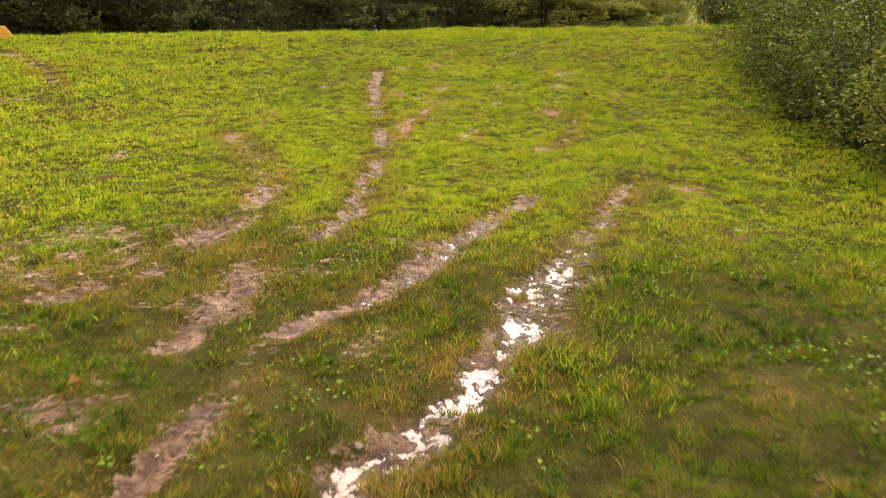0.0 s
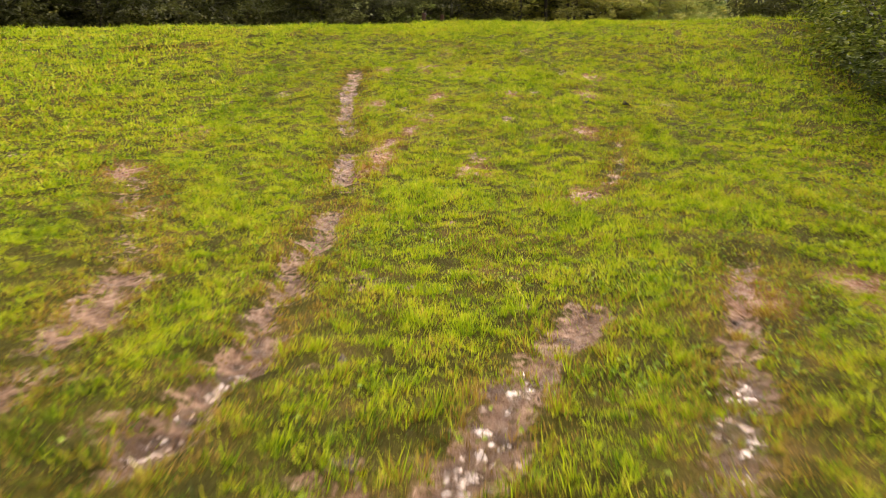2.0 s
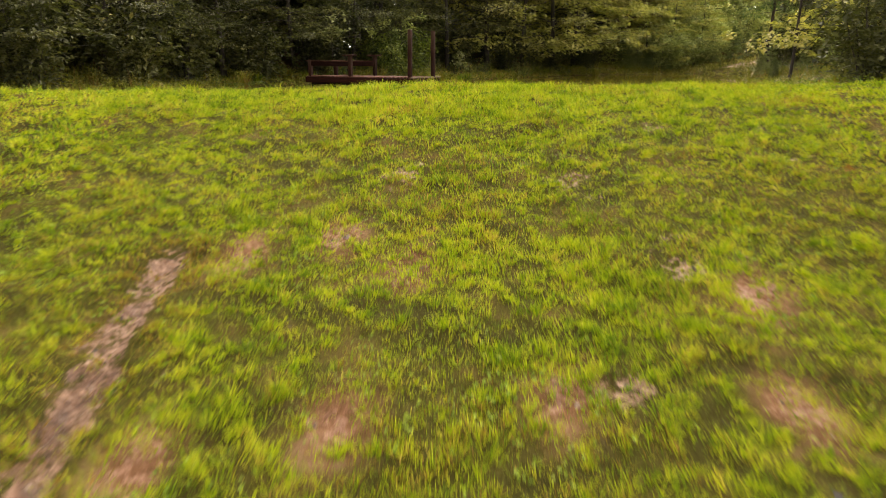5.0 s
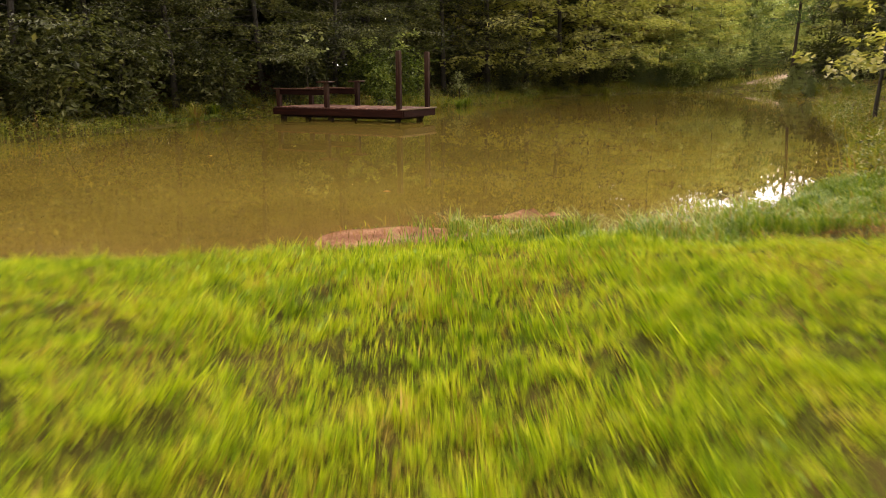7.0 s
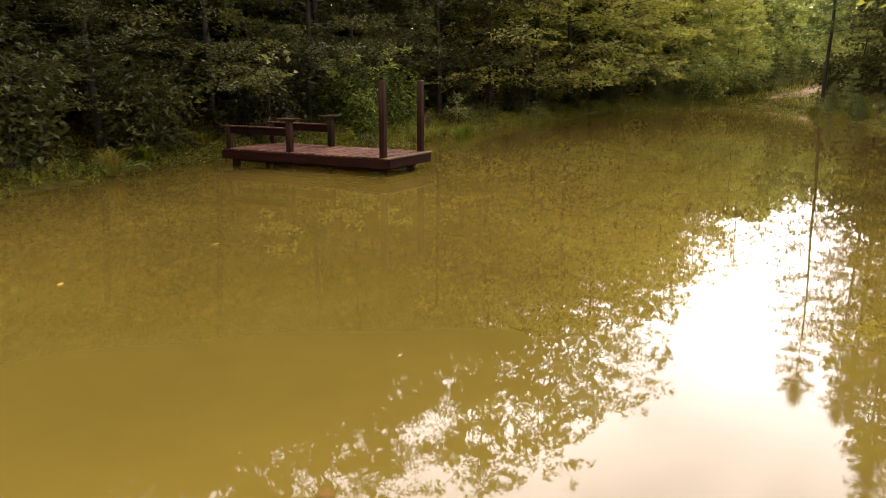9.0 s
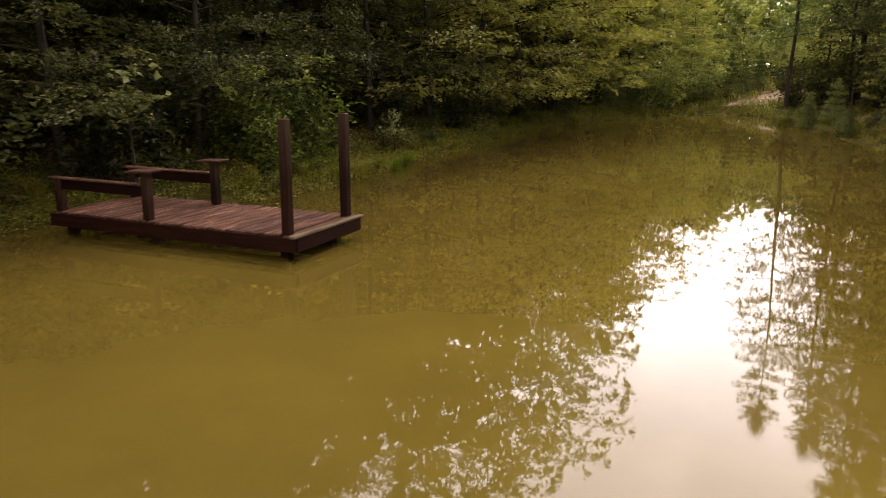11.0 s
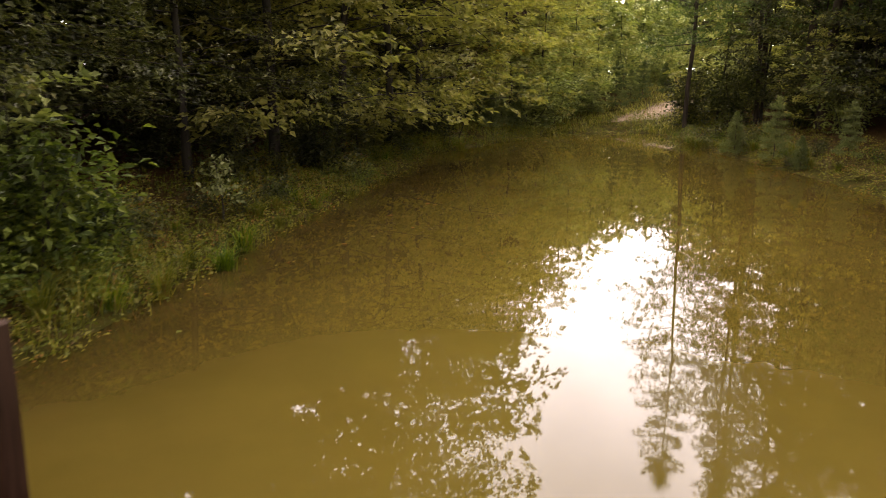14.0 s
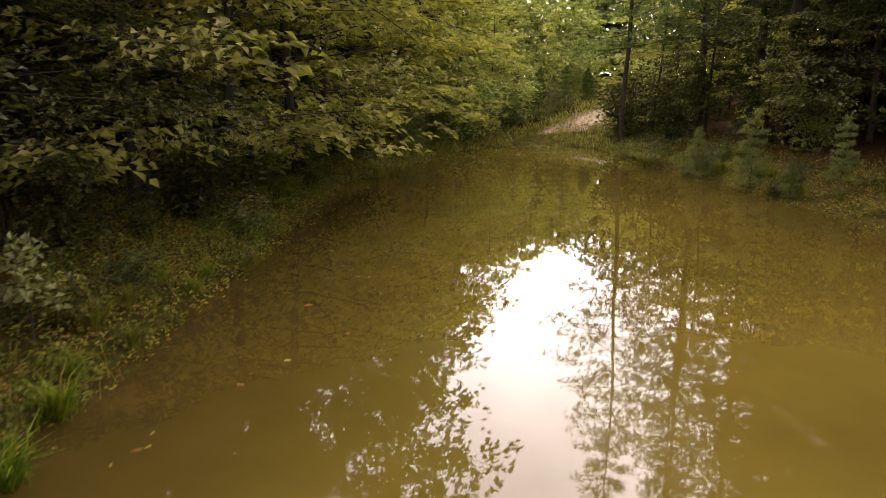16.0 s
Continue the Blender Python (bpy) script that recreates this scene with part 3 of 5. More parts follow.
def along_ruts(x, y):
    """Mud (0 to 1), depth in metres and wetness at places of the lawn."""
    mud, deep, wet = np.zeros(x.shape), np.zeros(x.shape), np.zeros(x.shape)
    ragged = 0.15 + 0.7 * cells(x, y, 0.24, 1) + 0.6 * cells(x, y, 0.09, 2) + 0.5 * cells(x, y, 0.035, 3)
    for way, half, depth, water in RUTS:
        d = off_way(x, y, way)
        broken = smooth(0.38, 0.6, 0.6 * cells(x, y, 0.38, half * 90 + depth * 300) + 0.4 * cells(x, y, 0.16, 19))
        if water > 0.9:     # the puddle spreads half-way along
            half = half * (0.7 + 0.75 * np.exp(-((y - PUDDLE) / 0.45) ** 2) + 0.3 * np.exp(-((y - 4.95) / 0.2) ** 2))
        inside = 1 - smooth(0.25, 1.7, d / (half * ragged))
        broken = np.maximum(broken, 0.5 if water > 0.9 else 0.6 * smooth(11.2, 12.3, y) if water > 0.7 else 0.22 if water > 0.4 else 0.0)
        inside = inside * (0.12 + 0.88 * broken)
        mud = np.maximum(mud, inside)
        deep = np.maximum(deep, depth * inside)
        wet = np.maximum(wet, water * (1 - smooth(0.55, 1.3, d / (half * ragged))) * (0.4 + 0.6 * broken))
    for sx, sy, r in SPOTS:
        d = np.hypot(x - sx, (y - sy) * 0.8) / (r * ragged)
        mud = np.maximum(mud, 0.5 * (1 - smooth(0.2, 1.3, d)))
    for sx, sy in CLAY_SPOTS:
        d = np.hypot(x - sx, (y - sy) * 0.55) / (0.085 * ragged)
        mud = np.maximum(mud, 0.55 * (1 - smooth(0.3, 1.4, d)))
    worn = np.exp(-((x + 0.5) / 1.3) ** 2 - ((y - 6.7) / 0.8) ** 2)
    thin = smooth(0.66 - 0.24 * worn, 0.88 - 0.24 * worn, 0.4 * cells(x, y, 0.5, 5) + 0.35 * cells(x, y, 0.17, 6) + 0.25 * cells(x, y, 0.06, 7))
    mud = np.maximum(mud, (0.42 + 0.2 * worn) * thin * np.where(y < 19.2, 1.0, 0.0))
    wet = wet * (0.7 + 0.5 * smooth(0.3, 0.6, cells(x, y, 0.16, 17)))
    wet = wet * np.where(y < 7.6, 1.0, 0.5)
    return mud, deep, wet


def axis(fine_from, fine_to, step, low, high, grow=1.12):
    mid = list(np.arange(fine_from, fine_to + step / 2, step))
    up, s = [mid[-1]], step
    while up[-1] < high:
        s *= grow
        up.append(up[-1] + s)
    down, s = [mid[0]], step
    while down[-1] > low:
        s *= grow
        down.append(down[-1] - s)
    return np.array(down[:0:-1] + mid + up[1:])


TRACK = [(16.5, 64.9), (18.6, 66.5), (20.9, 67.9), (23.5, 69.4), (26.6, 72.5), (29.5, 77), (32, 84), (33, 95)]


def build_ground():
    xs = np.unique(np.concatenate([axis(-3, 5, 0.085, -600, 600, 1.12)]))
    ys = np.unique(np.concatenate([axis(3.6, 23.0, 0.095, -300, 23.1, 1.12), np.arange(23.5, 72, 0.5), axis(72.4, 73, 0.4, 72.3, 700, 1.1)]))
    X, Y = np.meshgrid(xs, ys)
    x, y = X.ravel(), Y.ravel()
    mud, deep, wet = along_ruts(x, y)
    d = shore_distance(x, y)
    z = land(x, y) - deep + 0.012 * (cells(x, y, 0.3, 9) - 0.5) + 0.02 * mud * (cells(x, y, 0.12, 11) - 0.5)
    far = smooth(60, 200, np.hypot(x, y - 40))
    z = z * (1 - far) + 2.0 * far
    clay = (1 - smooth(0.7, 1.1, d / (0.1 + 1.15 * smooth(-0.9, 0.3, x) * (1 - 0.72 * smooth(0.9, 1.7, x))) + 0.3 * (cells(x, y, 0.4, 13) - 0.5))) * (y < 24) * (x < 4.5)
    clay = np.maximum(clay, (1 - smooth(0.5, 1.0, np.hypot((x - 0.62) / 0.75, (y - 21.3) / 0.55))))
    for sx, sy in CLAY_SPOTS:
        clay = np.maximum(clay, 0.75 * (1 - smooth(0.06, 0.2, np.hypot(x - sx, (y - sy) * 0.55))))
    track = off_way(x, y, TRACK)
    trail = (1 - smooth(0.5, 1.2, track)) * smooth(66.9, 67.7, y) * (1 - smooth(23, 26, x)) * (0.55 + 0.45 * cells(x, y, 1.3, 81))
    clearing = (1 - smooth(2.5, 5.0, track)) * (y > 63) * (y < 95)
    mud = np.maximum(mud, trail)
    woods = smooth(0.2, 2.6, d) * smooth(21.5, 26, y + 2.5 * (cells(x, y, 1.5, 15) - 0.5)) * (1 - clearing) * (0.55 + 0.45 * smooth(2.5, 5, d))
    islet = np.exp(-((x - 2.05) / 0.8) ** 2 - ((y - 22.4) / 0.4) ** 2)
    clay = np.maximum(clay, smooth(0.2, 0.5, islet))
    nx, ny = len(xs), len(ys)
    i, j = np.meshgrid(np.arange(ny - 1), np.arange(nx - 1), indexing="ij")
    q = np.stack([i * nx + j, i * nx + j + 1, (i + 1) * nx + j + 1, (i + 1) * nx + j], -1).reshape(-1, 4)
    ob = raw("ground", np.stack([x, y, z], 1), q, SOIL, rounded=True)
    for name, values in (("mud", mud), ("wet", wet), ("clay", np.clip(clay, 0, 1)), ("litter", woods), ("dry", trail)):
        ob.data.attributes.new(name, "FLOAT", "POINT").data.foreach_set("value", np.asarray(values, np.float32))
    tagged(ob, "grassy earth bank with muddy tyre ruts, clay shore and leaf-littered wood floor", "ground", kind="structure")


def ground_at(x, y):
    x, y = np.asarray(x, float), np.asarray(y, float)
    return land(x, y) - along_ruts(x, y)[1]


build_ground()

WX, WY = np.arange(-13, 23.1, 0.4), np.arange(19.75, 69, 0.4)
GX, GY = np.meshgrid(WX, WY)
gx, gy = GX.ravel(), GY.ravel()
gn = len(WX)
gi, gj = np.meshgrid(np.arange(len(WY) - 1), np.arange(gn - 1), indexing="ij")
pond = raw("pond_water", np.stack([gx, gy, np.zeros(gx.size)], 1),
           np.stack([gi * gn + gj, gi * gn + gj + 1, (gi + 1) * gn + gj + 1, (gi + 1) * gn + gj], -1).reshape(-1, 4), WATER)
tagged(pond, "still muddy olive-brown pond water mirroring trees and sky", "water", kind="structure")
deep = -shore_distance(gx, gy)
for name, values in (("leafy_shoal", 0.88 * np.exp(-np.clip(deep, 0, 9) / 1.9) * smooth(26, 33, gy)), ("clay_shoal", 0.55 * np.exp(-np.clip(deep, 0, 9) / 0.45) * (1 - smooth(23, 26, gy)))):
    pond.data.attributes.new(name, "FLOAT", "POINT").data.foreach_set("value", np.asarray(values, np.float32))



# ---- the dock ----
DOCK = Matrix.Translation((-0.453, 34.645, 0.0)) @ Matrix.Rotation(radians(152.2), 4, "Z")   # x: towards the bank, y: negative is across
ACROSS, TOP, LONG = 1.33, 0.335, 3.80


def dock():
    d = thing("wooden_dock", DOCK, "weathered red-brown stained wooden dock standing in the muddy pond", "dock")

    def beam(name, a, b, w, h, mat=BEAM, label="", bevel=0.008):
        a, b = Vector(a), Vector(b)
        ob = part(name, box((b - a).length, w, h, bevel, wobble=0.002), mat, d, label)
        ob.matrix_basis = Matrix.Translation((a + b) / 2) @ (b - a).to_track_quat("X", "Z").to_matrix().to_4x4()
        return ob

    # y is across, negative towards the far side
    near, far = 0.09, -(ACROSS + 0.17)
    board = box(0.112, near - far, 0.036, 0.013)
    first = None
    n = 28
    for i in range(n):
        x = -0.03 + i * (LONG + 0.16) / n + random.uniform(-0.004, 0.004)
        if i == 0:
            first = part("deck_board", board, DECK, d)
            ob = first
        else:
            ob = new("deck_board", first.data)
            ob.parent = d
        ob.matrix_local = Matrix.Translation((x, (near + far) / 2 + random.uniform(-0.012, 0.012), TOP - 0.016 + random.uniform(-0.006, 0.006))) @ Euler((random.uniform(-0.006, 0.006), random.uniform(-0.09, 0.09), random.uniform(-0.008, 0.008))).to_matrix().to_4x4()
    edge = part("edge_board", box(0.085, near - far + 0.06, 0.034, 0.006), EDGE, d, "bleached grey board along the dock's end")
    edge.matrix_local = Matrix.Translation((-0.13, (near + far) / 2, TOP - 0.014))
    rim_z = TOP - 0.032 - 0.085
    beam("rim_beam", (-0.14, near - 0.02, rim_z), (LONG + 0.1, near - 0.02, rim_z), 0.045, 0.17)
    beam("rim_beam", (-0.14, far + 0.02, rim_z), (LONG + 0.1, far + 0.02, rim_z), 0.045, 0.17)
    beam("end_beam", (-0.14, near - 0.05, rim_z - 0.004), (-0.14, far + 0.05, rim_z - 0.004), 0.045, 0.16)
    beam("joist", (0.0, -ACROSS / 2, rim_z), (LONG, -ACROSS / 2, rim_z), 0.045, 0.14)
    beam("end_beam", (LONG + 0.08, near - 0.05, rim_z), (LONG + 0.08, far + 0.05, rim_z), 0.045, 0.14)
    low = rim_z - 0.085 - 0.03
    beam("lower_beam", (0.1, near - 0.22, low), (LONG, near - 0.22, low), 0.045, 0.07, PILING, "dark beam close over the water, shade put into its colour")
    beam("lower_beam", (0.1, far + 0.22, low), (LONG, far + 0.22, low), 0.045, 0.07, PILING, "dark beam close over the water, shade put into its colour")
    beam("lower_beam", (0.07, near - 0.25, low), (0.07, far + 0.25, low), 0.045, 0.06, PILING, "dark beam close over the water, shade put into its colour")
    rows = ((0.0, 1.37, "tall_post"), (2.18, 0.62, "bench_post"), (LONG - 0.05, 0.46, "short_post"))
    for x, h, name in rows:
        for y in (0.0, -ACROSS):
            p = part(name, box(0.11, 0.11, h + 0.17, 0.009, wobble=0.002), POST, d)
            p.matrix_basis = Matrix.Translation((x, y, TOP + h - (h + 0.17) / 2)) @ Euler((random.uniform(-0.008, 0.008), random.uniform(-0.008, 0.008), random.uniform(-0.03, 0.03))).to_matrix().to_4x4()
            pile = part("piling", box(0.12, 0.12, TOP + 0.8, 0.006, wobble=0.002), PILING, d, "dark piling under the deck, shade put into its colour")
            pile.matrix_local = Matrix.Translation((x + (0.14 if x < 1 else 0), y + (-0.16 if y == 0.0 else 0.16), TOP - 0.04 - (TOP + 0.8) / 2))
            if name == "bench_post":
                cap = part("post_cap", box(0.36, 0.30, 0.03, 0.006), DECK, p, "small plank cap on a bench post")
                cap.matrix_basis = p.matrix_basis.inverted() @ Matrix.Translation((x + 0.02, y, TOP + h + 0.016)) @ Euler((random.uniform(-0.03, 0.03), random.uniform(-0.05, 0.05), 0.1)).to_matrix().to_4x4()
    for y in (0.0, -ACROSS):
        s = 1 if y == 0.0 else -1
        rail = beam("bench_rail", (2.24, y, TOP + 0.37), (LONG + 0.02, y, TOP + 0.38), 0.06, 0.14)
        top = beam("bench_rail_top", (2.25, y, TOP + 0.452), (LONG + 0.09, y + 0.01, TOP + 0.46), 0.13, 0.026, DECK)
        place_in_dock = top.matrix_basis.copy()
        top.parent = rail
        top.matrix_basis = rail.matrix_basis.inverted() @ place_in_dock
    return d


dock()



# ---- trees and shrubs ----
def wander(start, end, n, amount):
    t = np.linspace(0, 1, n)[:, None]
    p = np.asarray(start)[None] * (1 - t) + np.asarray(end)[None] * t
    return p + np.cumsum(rng.normal(0, amount, (n, 3)), 0) * np.sin(np.pi * np.clip(t, 0, 0.85))


def broadleaf(name, height, reach, low, count, size, leaf, bark, label, category="tree", limbs=26, thick=None, dense=1.0):
    """Trunk and limbs in one mesh, and a crown of leaf sprays lying in loose layers along the limbs."""
    t = thing(name, Matrix(), label, category)
    thick = thick or height * 0.008
    lean = rng.normal(0, height * 0.03, 2)
    stem = wander((0, 0, -0.3), (lean[0], lean[1], height * 0.95), 9, height * 0.006)
    wood = [tube(stem, np.linspace(thick, thick * 0.15, 9) * np.r_[1.3, np.ones(8)], 8)]
    pts, outs = [], []
    each = max(20, count // limbs)
    for i in range(limbs):
        f = low + (0.98 - low) * (i + rng.uniform(0, 0.9)) / limbs
        a = i * 2.4 + rng.normal(0, 0.4)
        foot = np.array([np.interp(f * height, stem[:, 2], stem[:, k]) for k in range(3)])
        span = reach * (0.35 + 0.65 * math.sin(math.pi * min(1, 0.22 + 0.72 * f)) ** 0.8) * rng.uniform(0.65, 1.2)
        if f > 0.85:
            span *= 0.65
        climb = rng.uniform(0.05, 0.35) + 0.5 * max(0, f - 0.75)
        way = np.array([math.cos(a), math.sin(a), climb])
        tip = foot + way * span
        limb = wander(foot, tip, 5, span * 0.03)
        limb[:, 2] -= 0.1 * span * np.linspace(0, 1, 5) ** 2
        wood.append(tube(limb[::2], np.linspace(thick * 0.2, thick * 0.04, 3), 3))
        side = np.array([-math.sin(a), math.cos(a), 0])
        n = int(each * (span / reach) * 1.25)
        twigs = rng.uniform(0.18, 1.05, max(4, n // 14))
        tw_side = rng.choice([-1, 1], len(twigs)) * rng.uniform(0.3, 1, len(twigs)) * span * 0.42 * (1.15 - 0.55 * twigs)
        pick = rng.integers(0, len(twigs), n)
        g = rng.uniform(0.1, 1.08, n)
        s = twigs[pick] + 0.14 * g
        base = np.stack([np.interp(s, np.linspace(0, 1, 5), limb[:, k]) for k in range(3)], 1)
        q = base + side[None] * (tw_side[pick] * g)[:, None] + rng.normal(0, 0.05 * dense, (n, 3)) * np.array([1, 1, 0.9])
        q[:, 2] += -0.10 * np.abs(tw_side[pick] * g) + rng.normal(0, 0.06, len(twigs))[pick] * 1.5
        o = way[None] * 0.6 + side[None] * np.sign(tw_side[pick])[:, None] * 0.7 + rng.normal(0, 0.45, (n, 3))
        o[:, 2] = -0.15 + rng.normal(0, 0.25, n)
        pts.append(q)
        outs.append(o)
    v, f = joined(wood)
    raw("trunk", v, f, bark, t, rounded=True)
    v, f = leaves(np.concatenate(pts), np.concatenate(outs), size, size * 0.64)
    raw("crown", v, f, leaf, t)
    return t


def needles(centres, out, length, width):
    """Thin needle tufts, a triangle each: verts and triangles."""
    n = len(centres)
    out = out / (np.linalg.norm(out, axis=1)[:, None] + 1e-9)
    side = np.cross(out, rng.normal(0, 1, (n, 3)))
    side /= np.linalg.norm(side, axis=1)[:, None] + 1e-9
    L = (length * rng.uniform(0.6, 1.3, n))[:, None]
    v = np.stack([centres - side * width * 0.5, centres + side * width * 0.5, centres + out * L], 1).reshape(-1, 3)
    k = np.arange(n)[:, None] * 3
    return v, k + np.array([[0, 1, 2]])


def pine(name, height, reach, low, count, label, limbs=30, thick=None, length=0.16, width=0.012, category="pine tree", clump=0.5, full=1.0):
    """A pine: straight trunk, whorled limbs, tufts of needles towards their ends."""
    t = thing(name, Matrix(), label, category)
    thick = thick or height * 0.012
    stem = wander((0, 0, -0.3), tuple(rng.normal(0, height * 0.012, 2)) + (height,), 9, height * 0.003)
    wood = [tube(stem, np.linspace(thick, thick * 0.12, 9), 8)]
    pts, outs = [], []
    for i in range(limbs):
        f = low + (0.97 - low) * ((i // 4) * 4 + rng.uniform(0, 1.5)) / limbs
        a = i * 1.7 + rng.normal(0, 0.3)
        foot = np.array([np.interp(f * height, stem[:, 2], stem[:, k]) for k in range(3)])
        span = reach * min(1.0 - 0.75 * (f - low) / (1 - low), full + 2.4 * (f - low) / (1 - low)) * rng.uniform(0.6, 1.15)
        way = np.array([math.cos(a), math.sin(a), rng.uniform(-0.05, 0.35)])
        limb = wander(foot, foot + way * span, 5, span * 0.03)
        wood.append(tube(limb[::2], np.linspace(thick * 0.22, thick * 0.04, 3), 3))
        n = int(count / limbs * (0.4 + span / reach))
        hubs = max(3, n // 8)
        s = rng.uniform(clump, 1.02, hubs)
        side = np.array([-math.sin(a), math.cos(a), 0])
        hub = np.stack([np.interp(s, np.linspace(0, 1, 5), limb[:, k]) for k in range(3)], 1)
        hub += side[None] * (rng.normal(0, 0.22, hubs) * span * 0.6)[:, None] + rng.normal(0, 0.05 * span, (hubs, 3))
        hub[:, 2] -= 0.1 * span * s ** 2 + np.abs(rng.normal(0, 0.05 * span, hubs))
        pick = rng.integers(0, hubs, n)
        pts.append(hub[pick] + rng.normal(0, 0.03, (n, 3)) * length * 4)
        outs.append(rng.normal(0, 0.7, (n, 3)) + way[None] * 0.7 + np.array([0, 0, 0.35]))
    n = count // 12
    pts.append(stem[-1] + np.abs(rng.normal(0, 1, (n, 1))) * np.array([[0, 0, -0.06 * height]]) + rng.normal(0, 0.012 * height, (n, 3)))
    outs.append(rng.normal(0, 0.6, (n, 3)) + np.array([0, 0, 0.8]))
    v, f = joined(wood)
    raw("trunk", v, f, PINE_BARK, t, rounded=True)
    v, f = needles(np.concatenate(pts), np.concatenate(outs), length, width)
    raw("crown", v, f, NEEDLE_YOUNG if height < 4 else NEEDLE, t)
    return t


def shrub(name, height, reach, count, size, leaf, label, category="shrub", stems=7):
    """Several stems from one root with leaves over a ragged dome."""
    t = thing(name, Matrix(), label, category)
    wood, pts, outs = [], [], []
    for i in range(stems):
        a = i * 2 * math.pi / stems + rng.normal(0, 0.4)
        r = reach * rng.uniform(0.3, 0.95)
        tip = np.array([math.cos(a) * r, math.sin(a) * r, height * rng.uniform(0.6, 1.0)])
        stem = wander((0, 0, -0.1), tip, 6, height * 0.03)
        wood.append(tube(stem, np.linspace(0.022, 0.004, 6), 4))
        n = count // stems
        hubs = max(6, n // 12)
        s = rng.uniform(0.12, 1.05, hubs)
        hub = np.stack([np.interp(s, np.linspace(0, 1, 6), stem[:, k]) for k in range(3)], 1)
        hub += rng.normal(0, 1, (hubs, 3)) * np.array([reach * 0.24, reach * 0.24, height * 0.09])
        hub[:, 2] = np.abs(hub[:, 2])
        pick = rng.integers(0, hubs, n)
        pts.append(hub[pick] + rng.normal(0, size * 1.1, (n, 3)))
        o = hub[pick] - np.array([0, 0, height * 0.4]) + rng.normal(0, 0.5, (n, 3))
        o[:, 2] = rng.normal(0.0, 0.3, n)
        outs.append(o)
    if category != "herb":
        raw("branchwork", *joined(wood), BARK, t, rounded=True)
    p = np.concatenate(pts)
    p[:, 2] = np.maximum(p[:, 2], 0.02)
    v, f = leaves(p, np.concatenate(outs), size, size * 0.6)
    raw("foliage", v, f, leaf, t)
    return t


used = {}


def plant(kind, x, y, scale=1.0, turn=None, sink=0.0, label="", group=""):
    """Set a plant of that kind on the ground: the first time the pattern itself, later a copy."""
    z = float(ground_at(np.array([x]), np.array([y]))[0]) - sink
    m = pose(x, y, z, 0, 0, rng.uniform(0, 360) if turn is None else turn)
    if kind not in used:
        used[kind] = True
        ob = kind
        ob.matrix_basis = m
    else:
        ob = copy_thing(kind, m)
    ob.scale = (scale, scale, scale * rng.uniform(0.93, 1.07))
    if label:
        tagged(ob, label)
    if group:
        tagged(ob, group=group)
    return ob


edge_kinds = [broadleaf("edge_tree", h, r, 0.04, 10500, s * 0.72, LEAF, BARK, "leafy broadleaf tree with layered sprays at the wood's edge", limbs=56)
              for h, r, s in ((9.5, 3.1, 0.20), (8.5, 2.9, 0.19), (10.5, 3.2, 0.21), (7.5, 2.6, 0.18))]
near_kinds = [broadleaf("bank_tree", h, r, 0.09, 23000, s * 0.66, LEAF, BARK, "leafy broadleaf tree overhanging the pond's bank", limbs=64)
              for h, r, s in ((10.5, 3.2, 0.135), (9.5, 3.0, 0.125), (11.5, 3.4, 0.14))]
far_kinds = [broadleaf("shore_tree", h, r, 0.04, 11500, 0.132, LEAF_LIT, BARK, "broadleaf tree reaching over the water, light painted into its leaves", limbs=60)
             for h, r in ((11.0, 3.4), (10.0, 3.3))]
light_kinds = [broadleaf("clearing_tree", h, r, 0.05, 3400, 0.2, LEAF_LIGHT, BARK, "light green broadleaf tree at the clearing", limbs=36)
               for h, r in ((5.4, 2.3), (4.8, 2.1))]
inner_kinds = [broadleaf("wood_tree", h, r, 0.05, 2500, 0.40, LEAF, BARK, "dark broadleaf tree inside the wood", limbs=40, thick=0.11, dense=2.5)
               for h, r in ((11.5, 3.4), (12.5, 3.2), (10.5, 3.6))]
under_kinds = [shrub("understory_shrub", h, r, 1600, 0.16, m, "leafy understory shrub at the wood's edge")
               for h, r, m in ((2.2, 1.3, LEAF), (1.6, 1.1, LEAF), (2.6, 1.3, LEAF_LIGHT))]
thicket_kinds = [shrub("thicket_bush", h, r, 5200, 0.06, LEAF_THICKET, "dense grey-green bush in the thicket beside the lawn", stems=9)
                 for h, r in ((1.5, 0.95), (2.1, 1.1), (1.1, 0.8))]
sapling_pines = [pine("young_pine", h, 0.35 * h, 0.08, 4800, "young bushy pine growing near the water", limbs=28, thick=0.02, length=0.15, width=0.02, clump=0.15)
                 for h in (1.5, 2.2)]
tall_pines = [pine("tall_pine", h, 3.5, low, 25000, "tall pine with a bare dark trunk and feathery crown", limbs=92, thick=th, length=0.22, width=0.026, clump=0.22, full=0.65)
              for h, low, th in ((18.0, 0.22, 0.115), (20.0, 0.38, 0.21))]

BUSHES = [(-1.15, 42.5, 0.95), (-1.95, 42.4, 0.9), (-2.7, 42.3, 0.7), (-1.75, 41.4, 0.75), (-0.75, 43.6, 0.6)]
